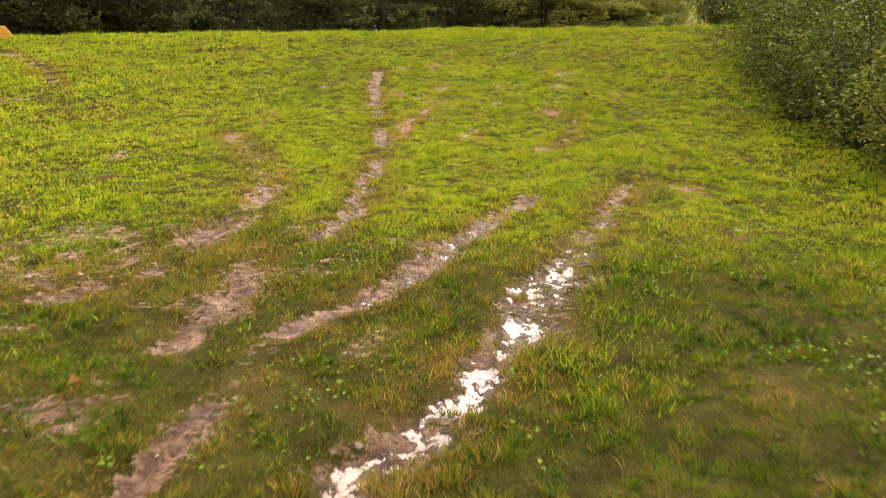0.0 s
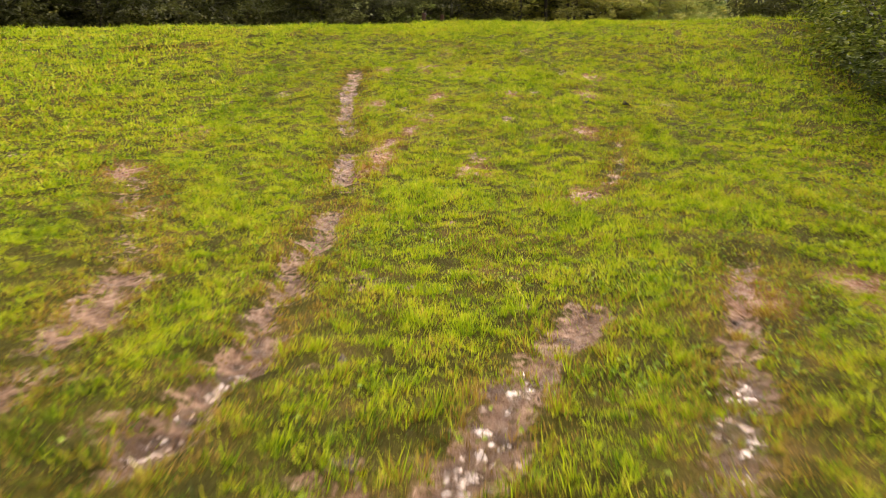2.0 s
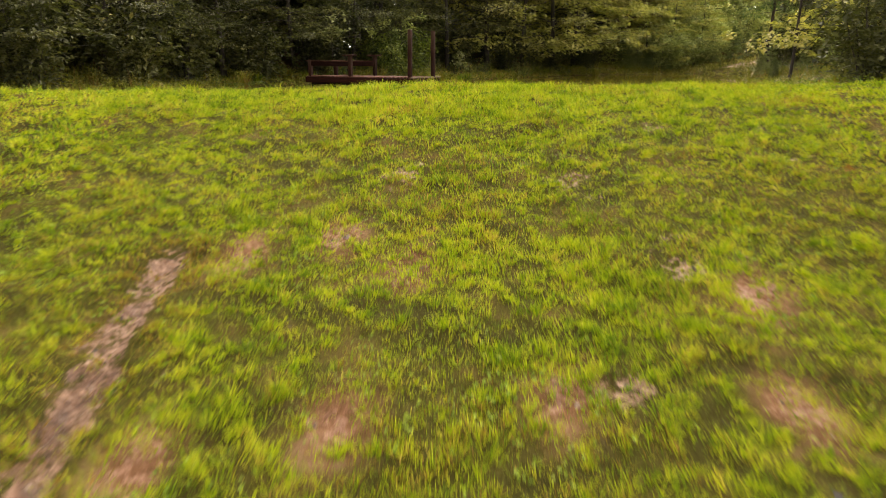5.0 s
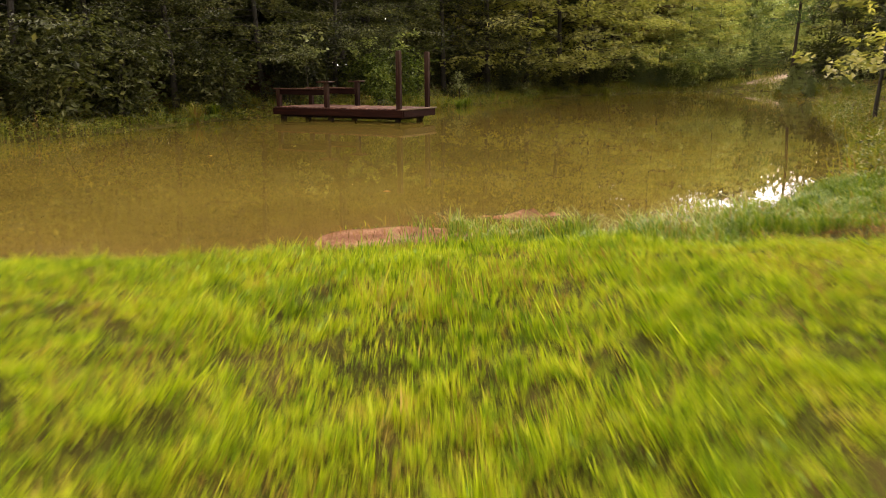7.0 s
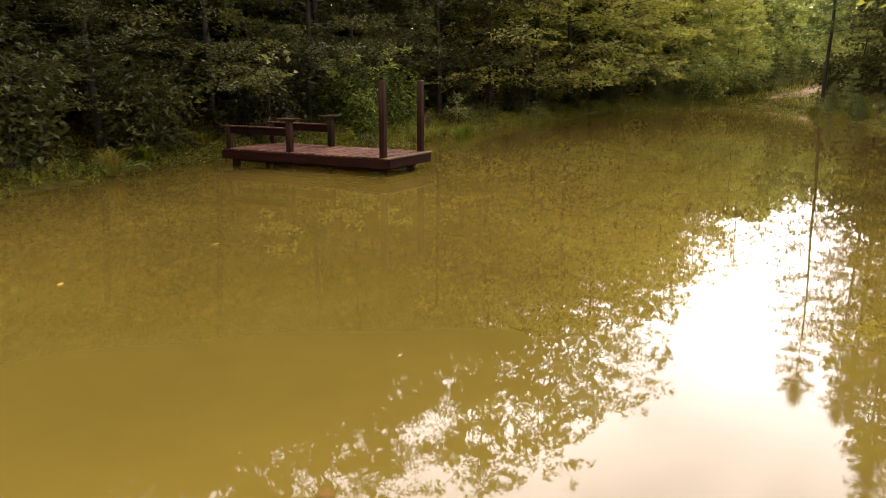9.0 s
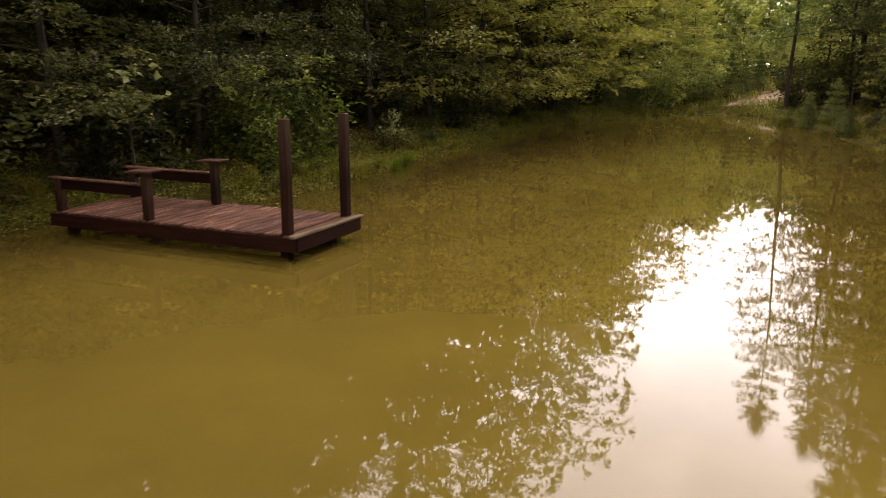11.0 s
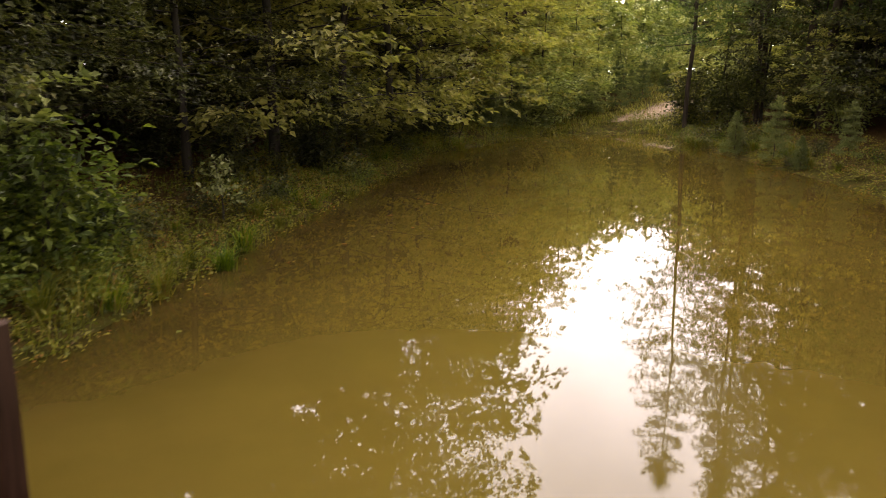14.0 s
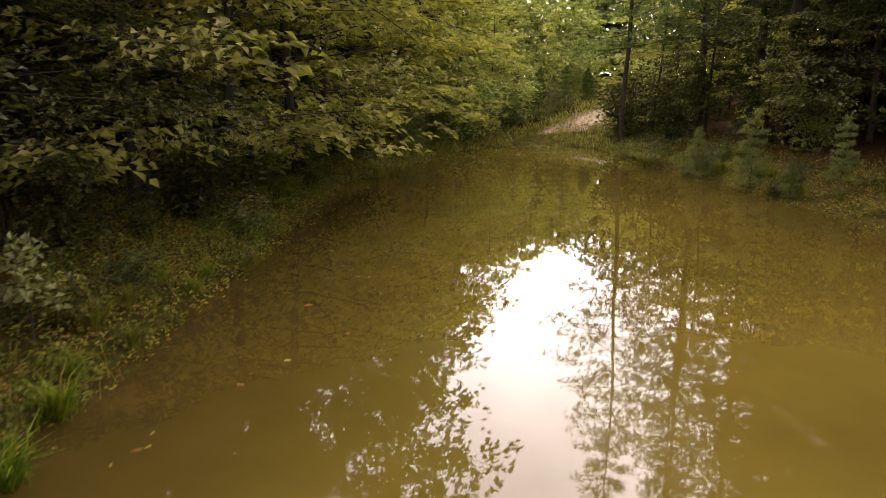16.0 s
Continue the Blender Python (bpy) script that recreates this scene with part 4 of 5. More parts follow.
# left bank: along the waterline from the corner of the pond to its far end
LEFT = [(-14, 23), (-11.5, 26), (-9.5, 29), (-8.6, 32), (-7.6, 34.6), (-6.4, 37.6), (-5.0, 40.2), (-3.4, 42.4), (-3.4, 44.9), (-2.6, 47.6), (0.3, 50.2), (2.2, 52.8), (3.9, 55.0), (5.5, 57.4), (7.2, 60.6), (8.6, 63.8), (10.2, 67.2)]
for i, (x, y) in enumerate(LEFT):
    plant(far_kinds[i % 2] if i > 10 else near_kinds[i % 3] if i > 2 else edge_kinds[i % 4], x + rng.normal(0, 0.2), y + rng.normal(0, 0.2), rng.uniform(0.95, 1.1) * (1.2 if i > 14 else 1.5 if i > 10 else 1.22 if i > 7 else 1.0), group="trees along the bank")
    plant(inner_kinds[i % 3], x - 3.2 + rng.normal(0, 0.7), y + 2.2 + rng.normal(0, 0.7), rng.uniform(0.85, 1.05) * (1.0 if i > 14 else 1.4 if i > 7 else 1.0), group="trees in the wood")
    plant(inner_kinds[(i + 1) % 3], x - 6.8 + rng.normal(0, 0.9), y + 4.6 + rng.normal(0, 0.9), rng.uniform(0.9, 1.1) * (1.2 if i > 7 else 1.0), group="trees in the wood")
    if i % 2 == 0:
        plant(inner_kinds[(i + 2) % 3], x - 10.5 + rng.normal(0, 1), y + 7 + rng.normal(0, 1), rng.uniform(0.9, 1.1), group="trees in the wood")
    plant(under_kinds[i % 2], x + 0.5 + rng.normal(0, 0.3), y - 0.2 + rng.normal(0, 0.3), rng.uniform(0.7, 1.0), group="shrubs along the bank")
    plant(under_kinds[(i + 1) % 2], x - 1.2 + rng.normal(0, 0.4), y + 1.2 + rng.normal(0, 0.4), rng.uniform(0.8, 1.1), group="shrubs along the bank")

for i, (x, y) in enumerate(LEFT[:7]):
    plant(under_kinds[i % 2], x + 0.9 + rng.normal(0, 0.2), y - 0.6 + rng.normal(0, 0.3), rng.uniform(0.95, 1.2), group="shrubs along the bank")

bank_shrub = shrub("bank_shrub", 1.7, 1.0, 1900, 0.15, LEAF_BUSH, "bushy fresh-green shrub on the bank behind the dock")
for x, y, s in BUSHES:
    plant(bank_shrub, x, y, s, group="shrubs along the bank")

# right bank
RIGHT = [(8.4, 24.5), (10.6, 28.5), (12.4, 32.5), (13.8, 36.5), (15.2, 40.5), (17.8, 44.4), (19.4, 47.6), (20.3, 51.0), (20.9, 54.6), (21.6, 58.0)]
for i, (x, y) in enumerate(RIGHT):
    plant(edge_kinds[(i + 2) % 4], x + 0.6, y, rng.uniform(0.68, 0.82) if i < 5 else rng.uniform(0.95, 1.1), group="trees along the bank")
    plant(inner_kinds[i % 3], x + 3.6, y + 0.8, rng.uniform(0.6, 0.7) if i < 5 else rng.uniform(1.0, 1.15), group="trees in the wood")
    plant(inner_kinds[(i + 1) % 3], x + 6.5, y + 1.8, rng.uniform(1.0, 1.2), group="trees in the wood")
    plant(under_kinds[i % 3], x - 0.4, y + rng.normal(0, 0.4), rng.uniform(0.7, 1.0), group="shrubs along the bank")
    plant(under_kinds[(i + 2) % 3], x + 2.4, y + rng.normal(0, 0.4), rng.uniform(0.9, 1.3), group="shrubs along the bank")
for k, x, y, s in ((0, 20.4, 63.7, 0.95), (1, 21.4, 56.6, 0.95), (1, 22.5, 59.0, 0.9), (0, 21.0, 52.0, 0.92), (1, 24.5, 55.5, 0.95), (0, 23.0, 48.5, 0.9), (1, 26.5, 51.0, 0.9), (1, 23.6, 63.0, 0.8), (0, 24.6, 59.6, 0.95), (0, 22.2, 45.5, 0.9), (1, 28.0, 57.5, 0.9), (0, 22.0, 61.0, 0.9), (0, 23.4, 57.4, 0.85), (0, 21.7, 53.6, 0.85)):
    plant(tall_pines[k], x, y, s, group="tall pines")

plant(far_kinds[0], 21.3, 55.2, 0.62, group="trees along the bank")

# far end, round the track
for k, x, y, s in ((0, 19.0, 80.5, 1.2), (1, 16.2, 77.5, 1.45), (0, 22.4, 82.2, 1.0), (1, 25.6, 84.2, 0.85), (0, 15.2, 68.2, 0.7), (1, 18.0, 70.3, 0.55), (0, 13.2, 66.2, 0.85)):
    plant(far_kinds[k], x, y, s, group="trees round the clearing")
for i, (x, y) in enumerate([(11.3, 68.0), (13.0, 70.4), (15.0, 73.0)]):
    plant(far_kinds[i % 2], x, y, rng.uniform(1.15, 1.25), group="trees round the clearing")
for i, (x, y) in enumerate([(-13.5, 31), (-15.5, 34.5), (-12.5, 36.5), (-17, 30), (-9.8, 40.5), (-11.5, 43.5), (-13, 47), (-8.5, 44)]):
    plant(inner_kinds[i % 3], x, y, rng.uniform(0.9, 1.1), group="trees in the wood")
    plant(under_kinds[i % 2], x + 0.8, y - 1.0, rng.uniform(1.1, 1.4), group="shrubs along the bank")
for i, (x, y) in enumerate([(6.6, 66.2), (8.2, 67.4), (9.6, 69.2), (11.2, 71.4), (7.6, 70.5), (10.4, 73.5)]):
    plant(under_kinds[i % 2], x, y, rng.uniform(1.1, 1.4), group="shrubs along the bank")
    plant(inner_kinds[i % 3], x - 0.6, y + 1.4, rng.uniform(0.8, 1.0), group="trees in the wood")
for k, x, y, s in ((0, 13.1, 65.4, 1.0), (0, 14.6, 66.7, 1.1), (1, 16.9, 68.7, 0.95), (1, 18.4, 68.9, 0.9), (1, 20.0, 69.5, 1.0), (1, 22.4, 71.2, 0.95), (0, 11.6, 64.2, 0.9), (1, 15.6, 67.9, 0.9), (1, 21.3, 70.4, 0.8), (0, 24.6, 72.6, 1.1), (0, 12.3, 64.9, 0.9), (1, 11.3, 64.9, 0.8), (1, 13.6, 66.2, 0.85), (0, 14.4, 65.9, 0.9), (1, 17.6, 69.6, 0.9), (1, 19.2, 70.2, 0.95)):
    plant(sapling_pines[k], x, y, s, group="young pines")
for k, x, y, s in ((0, 17.14, 55.4, 0.85), (1, 16.75, 52.95, 0.8), (0, 16.3, 51.2, 0.58), (1, 17.65, 51.0, 0.68), (0, 2.2, 55.0, 0.6)):
    plant(sapling_pines[k], x, y, s, group="young pines")
for i, (x, y) in enumerate([(12, 68.5), (14, 71.5), (16, 75.5), (19, 79), (20.5, 83), (21.5, 89), (23, 96), (26, 101), (30, 101), (34, 98), (33, 90), (32.5, 84), (32, 78), (33, 73), (30, 68), (27, 65), (30, 63), (34, 70), (36, 80), (9, 69), (11, 76), (15, 82), (17, 90), (28, 107), (36, 104), (24.5, 79), (26.5, 81), (28.6, 83.5), (22.5, 77), (30.5, 86.5), (25, 84)]):
    plant(light_kinds[i % 2] if y > 76 else far_kinds[i % 2], x, y, rng.uniform(1.1, 1.35) if y > 76 else rng.uniform(0.62, 0.8), group="trees round the clearing")
for i, (x, y) in enumerate([(14.3, 67.6), (16, 69.6), (18.2, 71.2), (20.3, 73.6), (21.8, 76.5), (23, 80), (23.3, 84), (23.6, 89), (25.5, 95), (29, 94), (34, 88), (34, 80), (31.5, 75), (12.6, 66.4), (10.2, 64.9), (15.2, 72), (18.6, 75.2), (21, 80)]):
    plant(under_kinds[2], x, y, rng.uniform(0.9, 1.4), group="bright shrubs by the track")

for i, (x, y) in enumerate([(19.5, 74.2), (21.6, 75.2), (23.6, 76.2), (25.6, 77.6), (27.4, 79.4), (29, 81.6), (17.6, 73), (31, 83), (14.9, 69.2), (12.9, 67.0), (16.6, 71.4)]):
    plant(light_kinds[i % 2], x, y, rng.uniform(0.9, 1.1), group="trees round the clearing")
for i, (x, y) in enumerate([(15.6, 67.0), (17.0, 68.3), (18.5, 69.4), (14.2, 66.0), (18.6, 72.4), (20.8, 73.2), (22.8, 74.4), (24.8, 75.6), (26.8, 77.2), (28.4, 79.2)]):
    plant(under_kinds[2], x, y, rng.uniform(0.9, 1.2), group="bright shrubs by the track")

for i, (x, y) in enumerate([(22.6, 64.6), (24.8, 66.0), (22.4, 61.2), (27.2, 67.8), (29.8, 70.6)]):
    plant(far_kinds[i % 2] if i < 2 else edge_kinds[i % 4], x, y, rng.uniform(0.6, 0.72), group="trees round the clearing")
    plant(under_kinds[i % 2], x - 1.3, y + 0.3, rng.uniform(0.9, 1.2), group="shrubs along the bank")

# thicket beside the lawn
for i, (x, y) in enumerate([(4.95, 7.7), (4.75, 8.9), (4.8, 10.2), (4.95, 11.5), (5.3, 13.0), (5.5, 14.2), (5.9, 15.5), (6.3, 16.7), (6.6, 9.0), (6.7, 10.4), (6.8, 11.8), (6.9, 13.2), (7.1, 14.6), (7.6, 16.0), (8.0, 17.4), (8.0, 10.0), (8.2, 12.0), (8.4, 14.0), (9.2, 19.5), (8.8, 21.5)]):
    plant(thicket_kinds[i % 3 if i > 7 else (2 if i % 2 else 0)], x, y, rng.uniform(0.85, 1.15), group="bushes of the thicket")


def distant_woods():
    """Deep foliage behind the nearer trees, filling the woods."""
    pts = []

    def band(line, off, depth, high, per):
        for (ax, ay), (bx, by) in zip(line, line[1:]):
            run = math.hypot(bx - ax, by - ay)
            n = int(run * per)
            t = rng.uniform(0, 1, n)
            o = off + depth * rng.uniform(0, 1, n) * (1 if off > 0 else -1)
            nx, ny = (by - ay) / run, -(bx - ax) / run
            x, y = ax + (bx - ax) * t + nx * o, ay + (by - ay) * t + ny * o
            top = high * (0.75 + 0.4 * cells(x, y, 3.0, 71))
            z = land(x, y) + top * rng.uniform(0, 1, n) ** 0.9
            pts.append(np.stack([x, y, z], 1))

    band([(-30, 18), (-16, 22), (-10.5, 31), (-6, 40), (-2, 50), (4, 60), (10, 69), (14, 80)], -5.5, 7, 13.5, 560)
    band([(14, 20), (15, 34), (20, 46), (22, 58), (27, 66)], 4.5, 6, 6.3, 380)
    band([(6, 76), (16, 92), (22, 82), (31, 88), (36, 82), (32, 66)], -1.5, 5, 7.2, 480)
    band([(7, 77), (14.5, 83), (20.5, 84.5)], -0.5, 4, 13.0, 520)
    band([(36, 95), (44, 84), (42, 72), (36, 62), (32, 54)], -1.5, 4, 11.0, 300)
    band([(-34, 22), (-22, 27), (-15, 38), (-9, 49), (-3, 58)], -2.5, 4, 5.5, 330)
    p = np.concatenate(pts)
    a = rng.uniform(0, 2 * np.pi, len(p))
    v, f = leaves(p, np.stack([np.cos(a), np.sin(a), rng.normal(-0.1, 0.4, len(p))], 1), 0.62, 0.42)
    tagged(raw("distant_woods", v, f, LEAF), "deep green foliage filling the woods behind the banks", "woods", kind="stuff")


distant_woods()


def sapling(name, x, y, height, count, size, leaf, label, low=0.6, spread=0.5, lean=(0.0, 0.0)):
    """A slender stem with loose large leaves on top."""
    t = thing(name, pose(x, y, float(ground_at(np.array([x]), np.array([y]))[0])), label, "sapling")
    stem = wander((0, 0, -0.1), (lean[0] + rng.normal(0, 0.1), lean[1] + rng.normal(0, 0.1), height), 7, height * 0.01)
    wood = [tube(stem, np.linspace(0.018, 0.005, 7), 5)]
    pts, outs = [], []
    for i in range(9):
        a, h = i * 2.4, height * rng.uniform(low, 1.0)
        foot = np.array([np.interp(h, stem[:, 2], stem[:, k]) for k in range(3)])
        tip = foot + np.array([math.cos(a), math.sin(a), rng.uniform(-0.1, 0.4)]) * spread * rng.uniform(0.5, 1.1)
        wood.append(tube(np.linspace(foot, tip, 3), np.array([0.006, 0.004, 0.003]), 3))
        n = count // 9
        s = rng.uniform(0.25, 1.1, n)[:, None]
        pts.append(foot * (1 - s) + tip * s + rng.normal(0, 0.06, (n, 3)))
        outs.append((tip - foot)[None] + rng.normal(0, 0.35, (n, 3)))
    raw("branchwork", *joined(wood), BARK, t, rounded=True)
    raw("foliage", *leaves(np.concatenate(pts), np.concatenate(outs), size, size * 0.75), leaf, t)


sapling("sapling", -3.35, 38.5, 2.2, 130, 0.16, LEAF_PALE, "slender sapling with large light-green leaves behind the dock")
sapling("sapling", 8.8, 59.7, 3.7, 420, 0.15, LEAF_GOLD, "slender sapling with yellowing leaves leaning over the water", 0.55, 1.0, (0.2, -3.2))
sapling("sapling", 0.9, 46.1, 1.0, 120, 0.12, LEAF_PALE, "small pale grey-green sapling on the bank", 0.3, 0.35)
sapling("sapling", -1.6, 43.2, 2.4, 420, 0.15, LEAF_LIGHT, "bright green leafy sapling at the wood's edge", 0.2, 0.9)
sapling("sapling", -2.6, 42.2, 2.0, 420, 0.15, LEAF_LIGHT, "bright green leafy sapling at the wood's edge", 0.2, 0.9)
plant(broadleaf("leaning_tree", 4.6, 2.3, 0.12, 3200, 0.14, LEAF_LIT, BARK, "light-leaved small tree hanging over the water", limbs=26), 9.9, 32.8, 1.3)
plant(broadleaf("bronze_tree", 7.0, 2.4, 0.2, 5000, 0.14, LEAF_BRONZE, BARK, "small tree with dull bronze-purple foliage", limbs=30), 12.2, 67.6)


def bare_branch():
    """A dead bough arching out of the wood over the water."""
    t = thing("bare_branch", Matrix(), "thin bare dead branch arching out over the water", "branch")
    s = np.linspace(0, 1, 12)
    way = np.stack([4.0 + 4.0 * s, 55.2 - 1.4 * s, 5.3 - 0.5 * s - 1.35 * s ** 2.2], 1)
    raw("bough", *tube(way, np.linspace(0.026, 0.007, 12), 5), BARK, t, rounded=True)
    for k, (dx, dz) in ((5, (0.35, -0.25)), (8, (0.3, -0.42)), (10, (0.28, 0.05))):
        raw("twig", *tube(np.array([way[k], way[k] + [dx * 0.5, 0.1, dz * 0.4], way[k] + [dx, 0.1, dz]]), np.array([0.008, 0.006, 0.003]), 4), BARK, t, rounded=True)


bare_branch()


LAWN_LEAVES = [(0.11, 5.19, 0), (3.29, 6.71, 1), (2.72, 12.78, 1), (2.36, 12.77, 1), (3.73, 12.34, 0), (-0.69, 13.0, 0), (3.44, 15.23, 0), (0.59, 10.67, 0)]


def fern(x, y, size):
    t = thing("fern", pose(x, y, float(ground_at(np.array([x]), np.array([y]))[0])), "arching green fern at the water's edge", "fern")
    for i in range(9):
        a = i * 0.7 + rng.normal(0, 0.1)
        s = np.linspace(0, 1, 8)
        rib = np.stack([np.cos(a) * s * size, np.sin(a) * s * size, size * (0.95 * s - 0.85 * s ** 2.2)], 1)
        k = np.repeat(np.linspace(0.12, 1, 22), 2)
        at = np.stack([np.interp(k, s, rib[:, j]) for j in range(3)], 1)
        sgn = np.tile([1.0, -1.0], 22)
        side = np.stack([-np.sin(a) * sgn, np.cos(a) * sgn, np.full(44, -0.15)], 1)
        reach_out = 0.2 * size * (1.05 - k)
        v, f = leaves(at + side * reach_out[:, None] * 0.5, side, 0.13 * size, 0.05 * size)
        raw("frond", v, f, LEAF_BUSH, t)


fern(-5.35, 35.1, 0.55)
fern(-5.6, 34.4, 0.4)


def tuft(name, count, height, label, leaf):
    """A tussock of arching blades from one root."""
    t = thing(name, Matrix(), label, "grass tuft")
    a, r = rng.uniform(0, 2 * np.pi, count), np.abs(rng.normal(0, 0.07, count))
    v, f = blades(r * np.cos(a), r * np.sin(a), np.zeros(count), np.full(count, height), 0.013, 0.8)
    raw("tussock", v, f, leaf, t)
    return t


# low plants scattered over the banks
herb_kinds = [shrub("bank_herb", h, r, n, size, m, label, "herb", 6) for h, r, n, size, m, label in (
    (0.42, 0.30, 420, 0.065, LEAF_BUSH, "low leafy green herb on the pond's bank"),
    (0.60, 0.34, 460, 0.075, LEAF, "dark green leafy herb on the pond's bank"),
    (0.34, 0.36, 420, 0.055, CREEPER, "low brown and green trailing plant by the water"))]
tuft_kinds = [tuft("sedge_tuft", 150, h, "rough green sedge tuft at the water's edge", m) for h, m in ((0.34, TALL_GRASS), (0.46, WEED))]


def bank_spot(low_y, high_y, left, near, off):
    """A place on the bank, at most `off` metres from the waterline."""
    while True:
        y = rng.uniform(low_y, high_y)
        x = rng.uniform(-7, 10) if left else rng.uniform(13, 21)
        d = float(shore_distance(np.array([x]), np.array([y]))[0])
        if near < d < off and not (-5.2 < x < 0.7 and 33.6 < y < 38.0):
            return x, y


for i in range(78):
    x, y = bank_spot(34, 60, True, -0.12, 2.6) if i < 50 else bank_spot(46, 63, False, -0.1, 2.2)
    plant(herb_kinds[i % 3], x, y, rng.uniform(0.6, 1.25), group="herbs on the banks")
for i in range(64):
    x, y = bank_spot(34, 60, True, -0.25, 1.4) if i < 40 else bank_spot(46, 63, False, -0.2, 1.2)
    plant(tuft_kinds[i % 2], x, y, rng.uniform(0.6, 1.2), group="tufts at the water's edge")


def floating_leaf(x, y, size, mat, label):
    v, f = leaves(np.array([[x, y, 0.006]]), np.array([[math.cos(x * 9), math.sin(x * 9), 0.0]]), size, size * 0.7, 0.04, 0.03)
    v[:, 2] = 0.003 + 0.01 * np.abs(np.sin(np.arange(4) + x))
    tagged(raw("floating_leaf", v, f, mat), label, "leaf", "leaves on the water")


for i in range(46):
    along = rng.uniform(0, 1)
    x, y = -5.5 + 9.5 * along + rng.uniform(0.1, 2.2), 34.0 + 16.5 * along - rng.uniform(0, 1.2)
    if float(shore_distance(np.array([x]), np.array([y]))[0]) < -0.05 and not (-4.8 < x < 0.7 and 33.8 < y < 38.8):
        floating_leaf(x, y, rng.uniform(0.07, 0.13), LEAF_GOLD if i % 2 else DRY_GRASS, "fallen yellow leaf afloat on the pond" if i % 2 else "fallen brown leaf afloat on the pond")
floating_leaf(-1.73, 28.7, 0.11, LEAF_GOLD, "fallen yellow leaf afloat on the pond")
floating_leaf(-2.6, 27.0, 0.09, LEAF_GOLD, "fallen yellow leaf afloat on the pond")
floating_leaf(0.36, 23.5, 0.1, DRY_GRASS, "fallen brown leaf afloat on the pond")


def lawn_leaf(x, y, size, mat, label):
    """A curled dead leaf lying in the grass."""
    z = float(ground_at(np.array([x]), np.array([y]))[0]) + 0.03
    v, f = leaves(np.array([[x, y, z]]), np.array([[math.cos(x * 7), math.sin(x * 7), 0.12]]), size, size * 0.7, 0.3, 0.4)
    tagged(raw("fallen_leaf", v, f, mat), label, "leaf", "leaves on the lawn")


for x, y, dark in LAWN_LEAVES:
    lawn_leaf(x, y, rng.uniform(0.05, 0.08), BARK if dark else DRY_GRASS, "dark wet dead leaf lying on the lawn" if dark else "dry brown dead leaf lying on the lawn")


def drifted_leaves():
    """A drift of small leaves on the water before the far shore."""
    n = 2600
    x, y = rng.uniform(10.5, 20, n), rng.uniform(58, 66, n)
    d = shore_distance(x, y)
    keep = (d < -0.02) & (rng.uniform(0, 1, n) < np.exp(d / 0.9)) & (cells(x, y, 0.9, 93) > 0.45)
    x, y = x[keep], y[keep]
    a = rng.uniform(0, 2 * np.pi, len(x))
    v, f = leaves(np.stack([x, y, rng.uniform(0.01, 0.09, len(x))], 1), np.stack([np.cos(a), np.sin(a), rng.normal(0.1, 0.2, len(x))], 1), 0.12, 0.08)
    tagged(raw("drifted_leaves", v, f, WEED), "small leaves and waterweed adrift along the far shore", "leaves", kind="stuff")


drifted_leaves()


def yellow_platform():
    t = thing("yellow_platform", pose(-7.0, 17.0, float(land(np.array([-7.0]), np.array([17.0]))[0]), 0, 0, 30), "yellow painted wooden platform with a short post on the bank", "platform")
    bm = box(1.6, 1.0, 0.3, 0.0, (-0.5, 0, 0.03))
    for v in bm.verts:
        if v.co.z > 0:
            v.co.x -= 0.2 if v.co.x > 0 else -0.1
    bmesh.ops.bevel(bm, geom=bm.edges[:], offset=0.01, segments=1, affect="EDGES")
    part("platform_box", bm, YELLOW, t)
    p = part("post", box(0.07, 0.07, 0.5, 0.006, (0, 0, 0.4)), YELLOW, t)
    p.matrix_local = Matrix.Translation((-0.16, 0.1, 0.0))
    part("post_cap", box(0.11, 0.11, 0.03, 0.005, (0, 0, 0.665)), YELLOW, p)


yellow_platform()



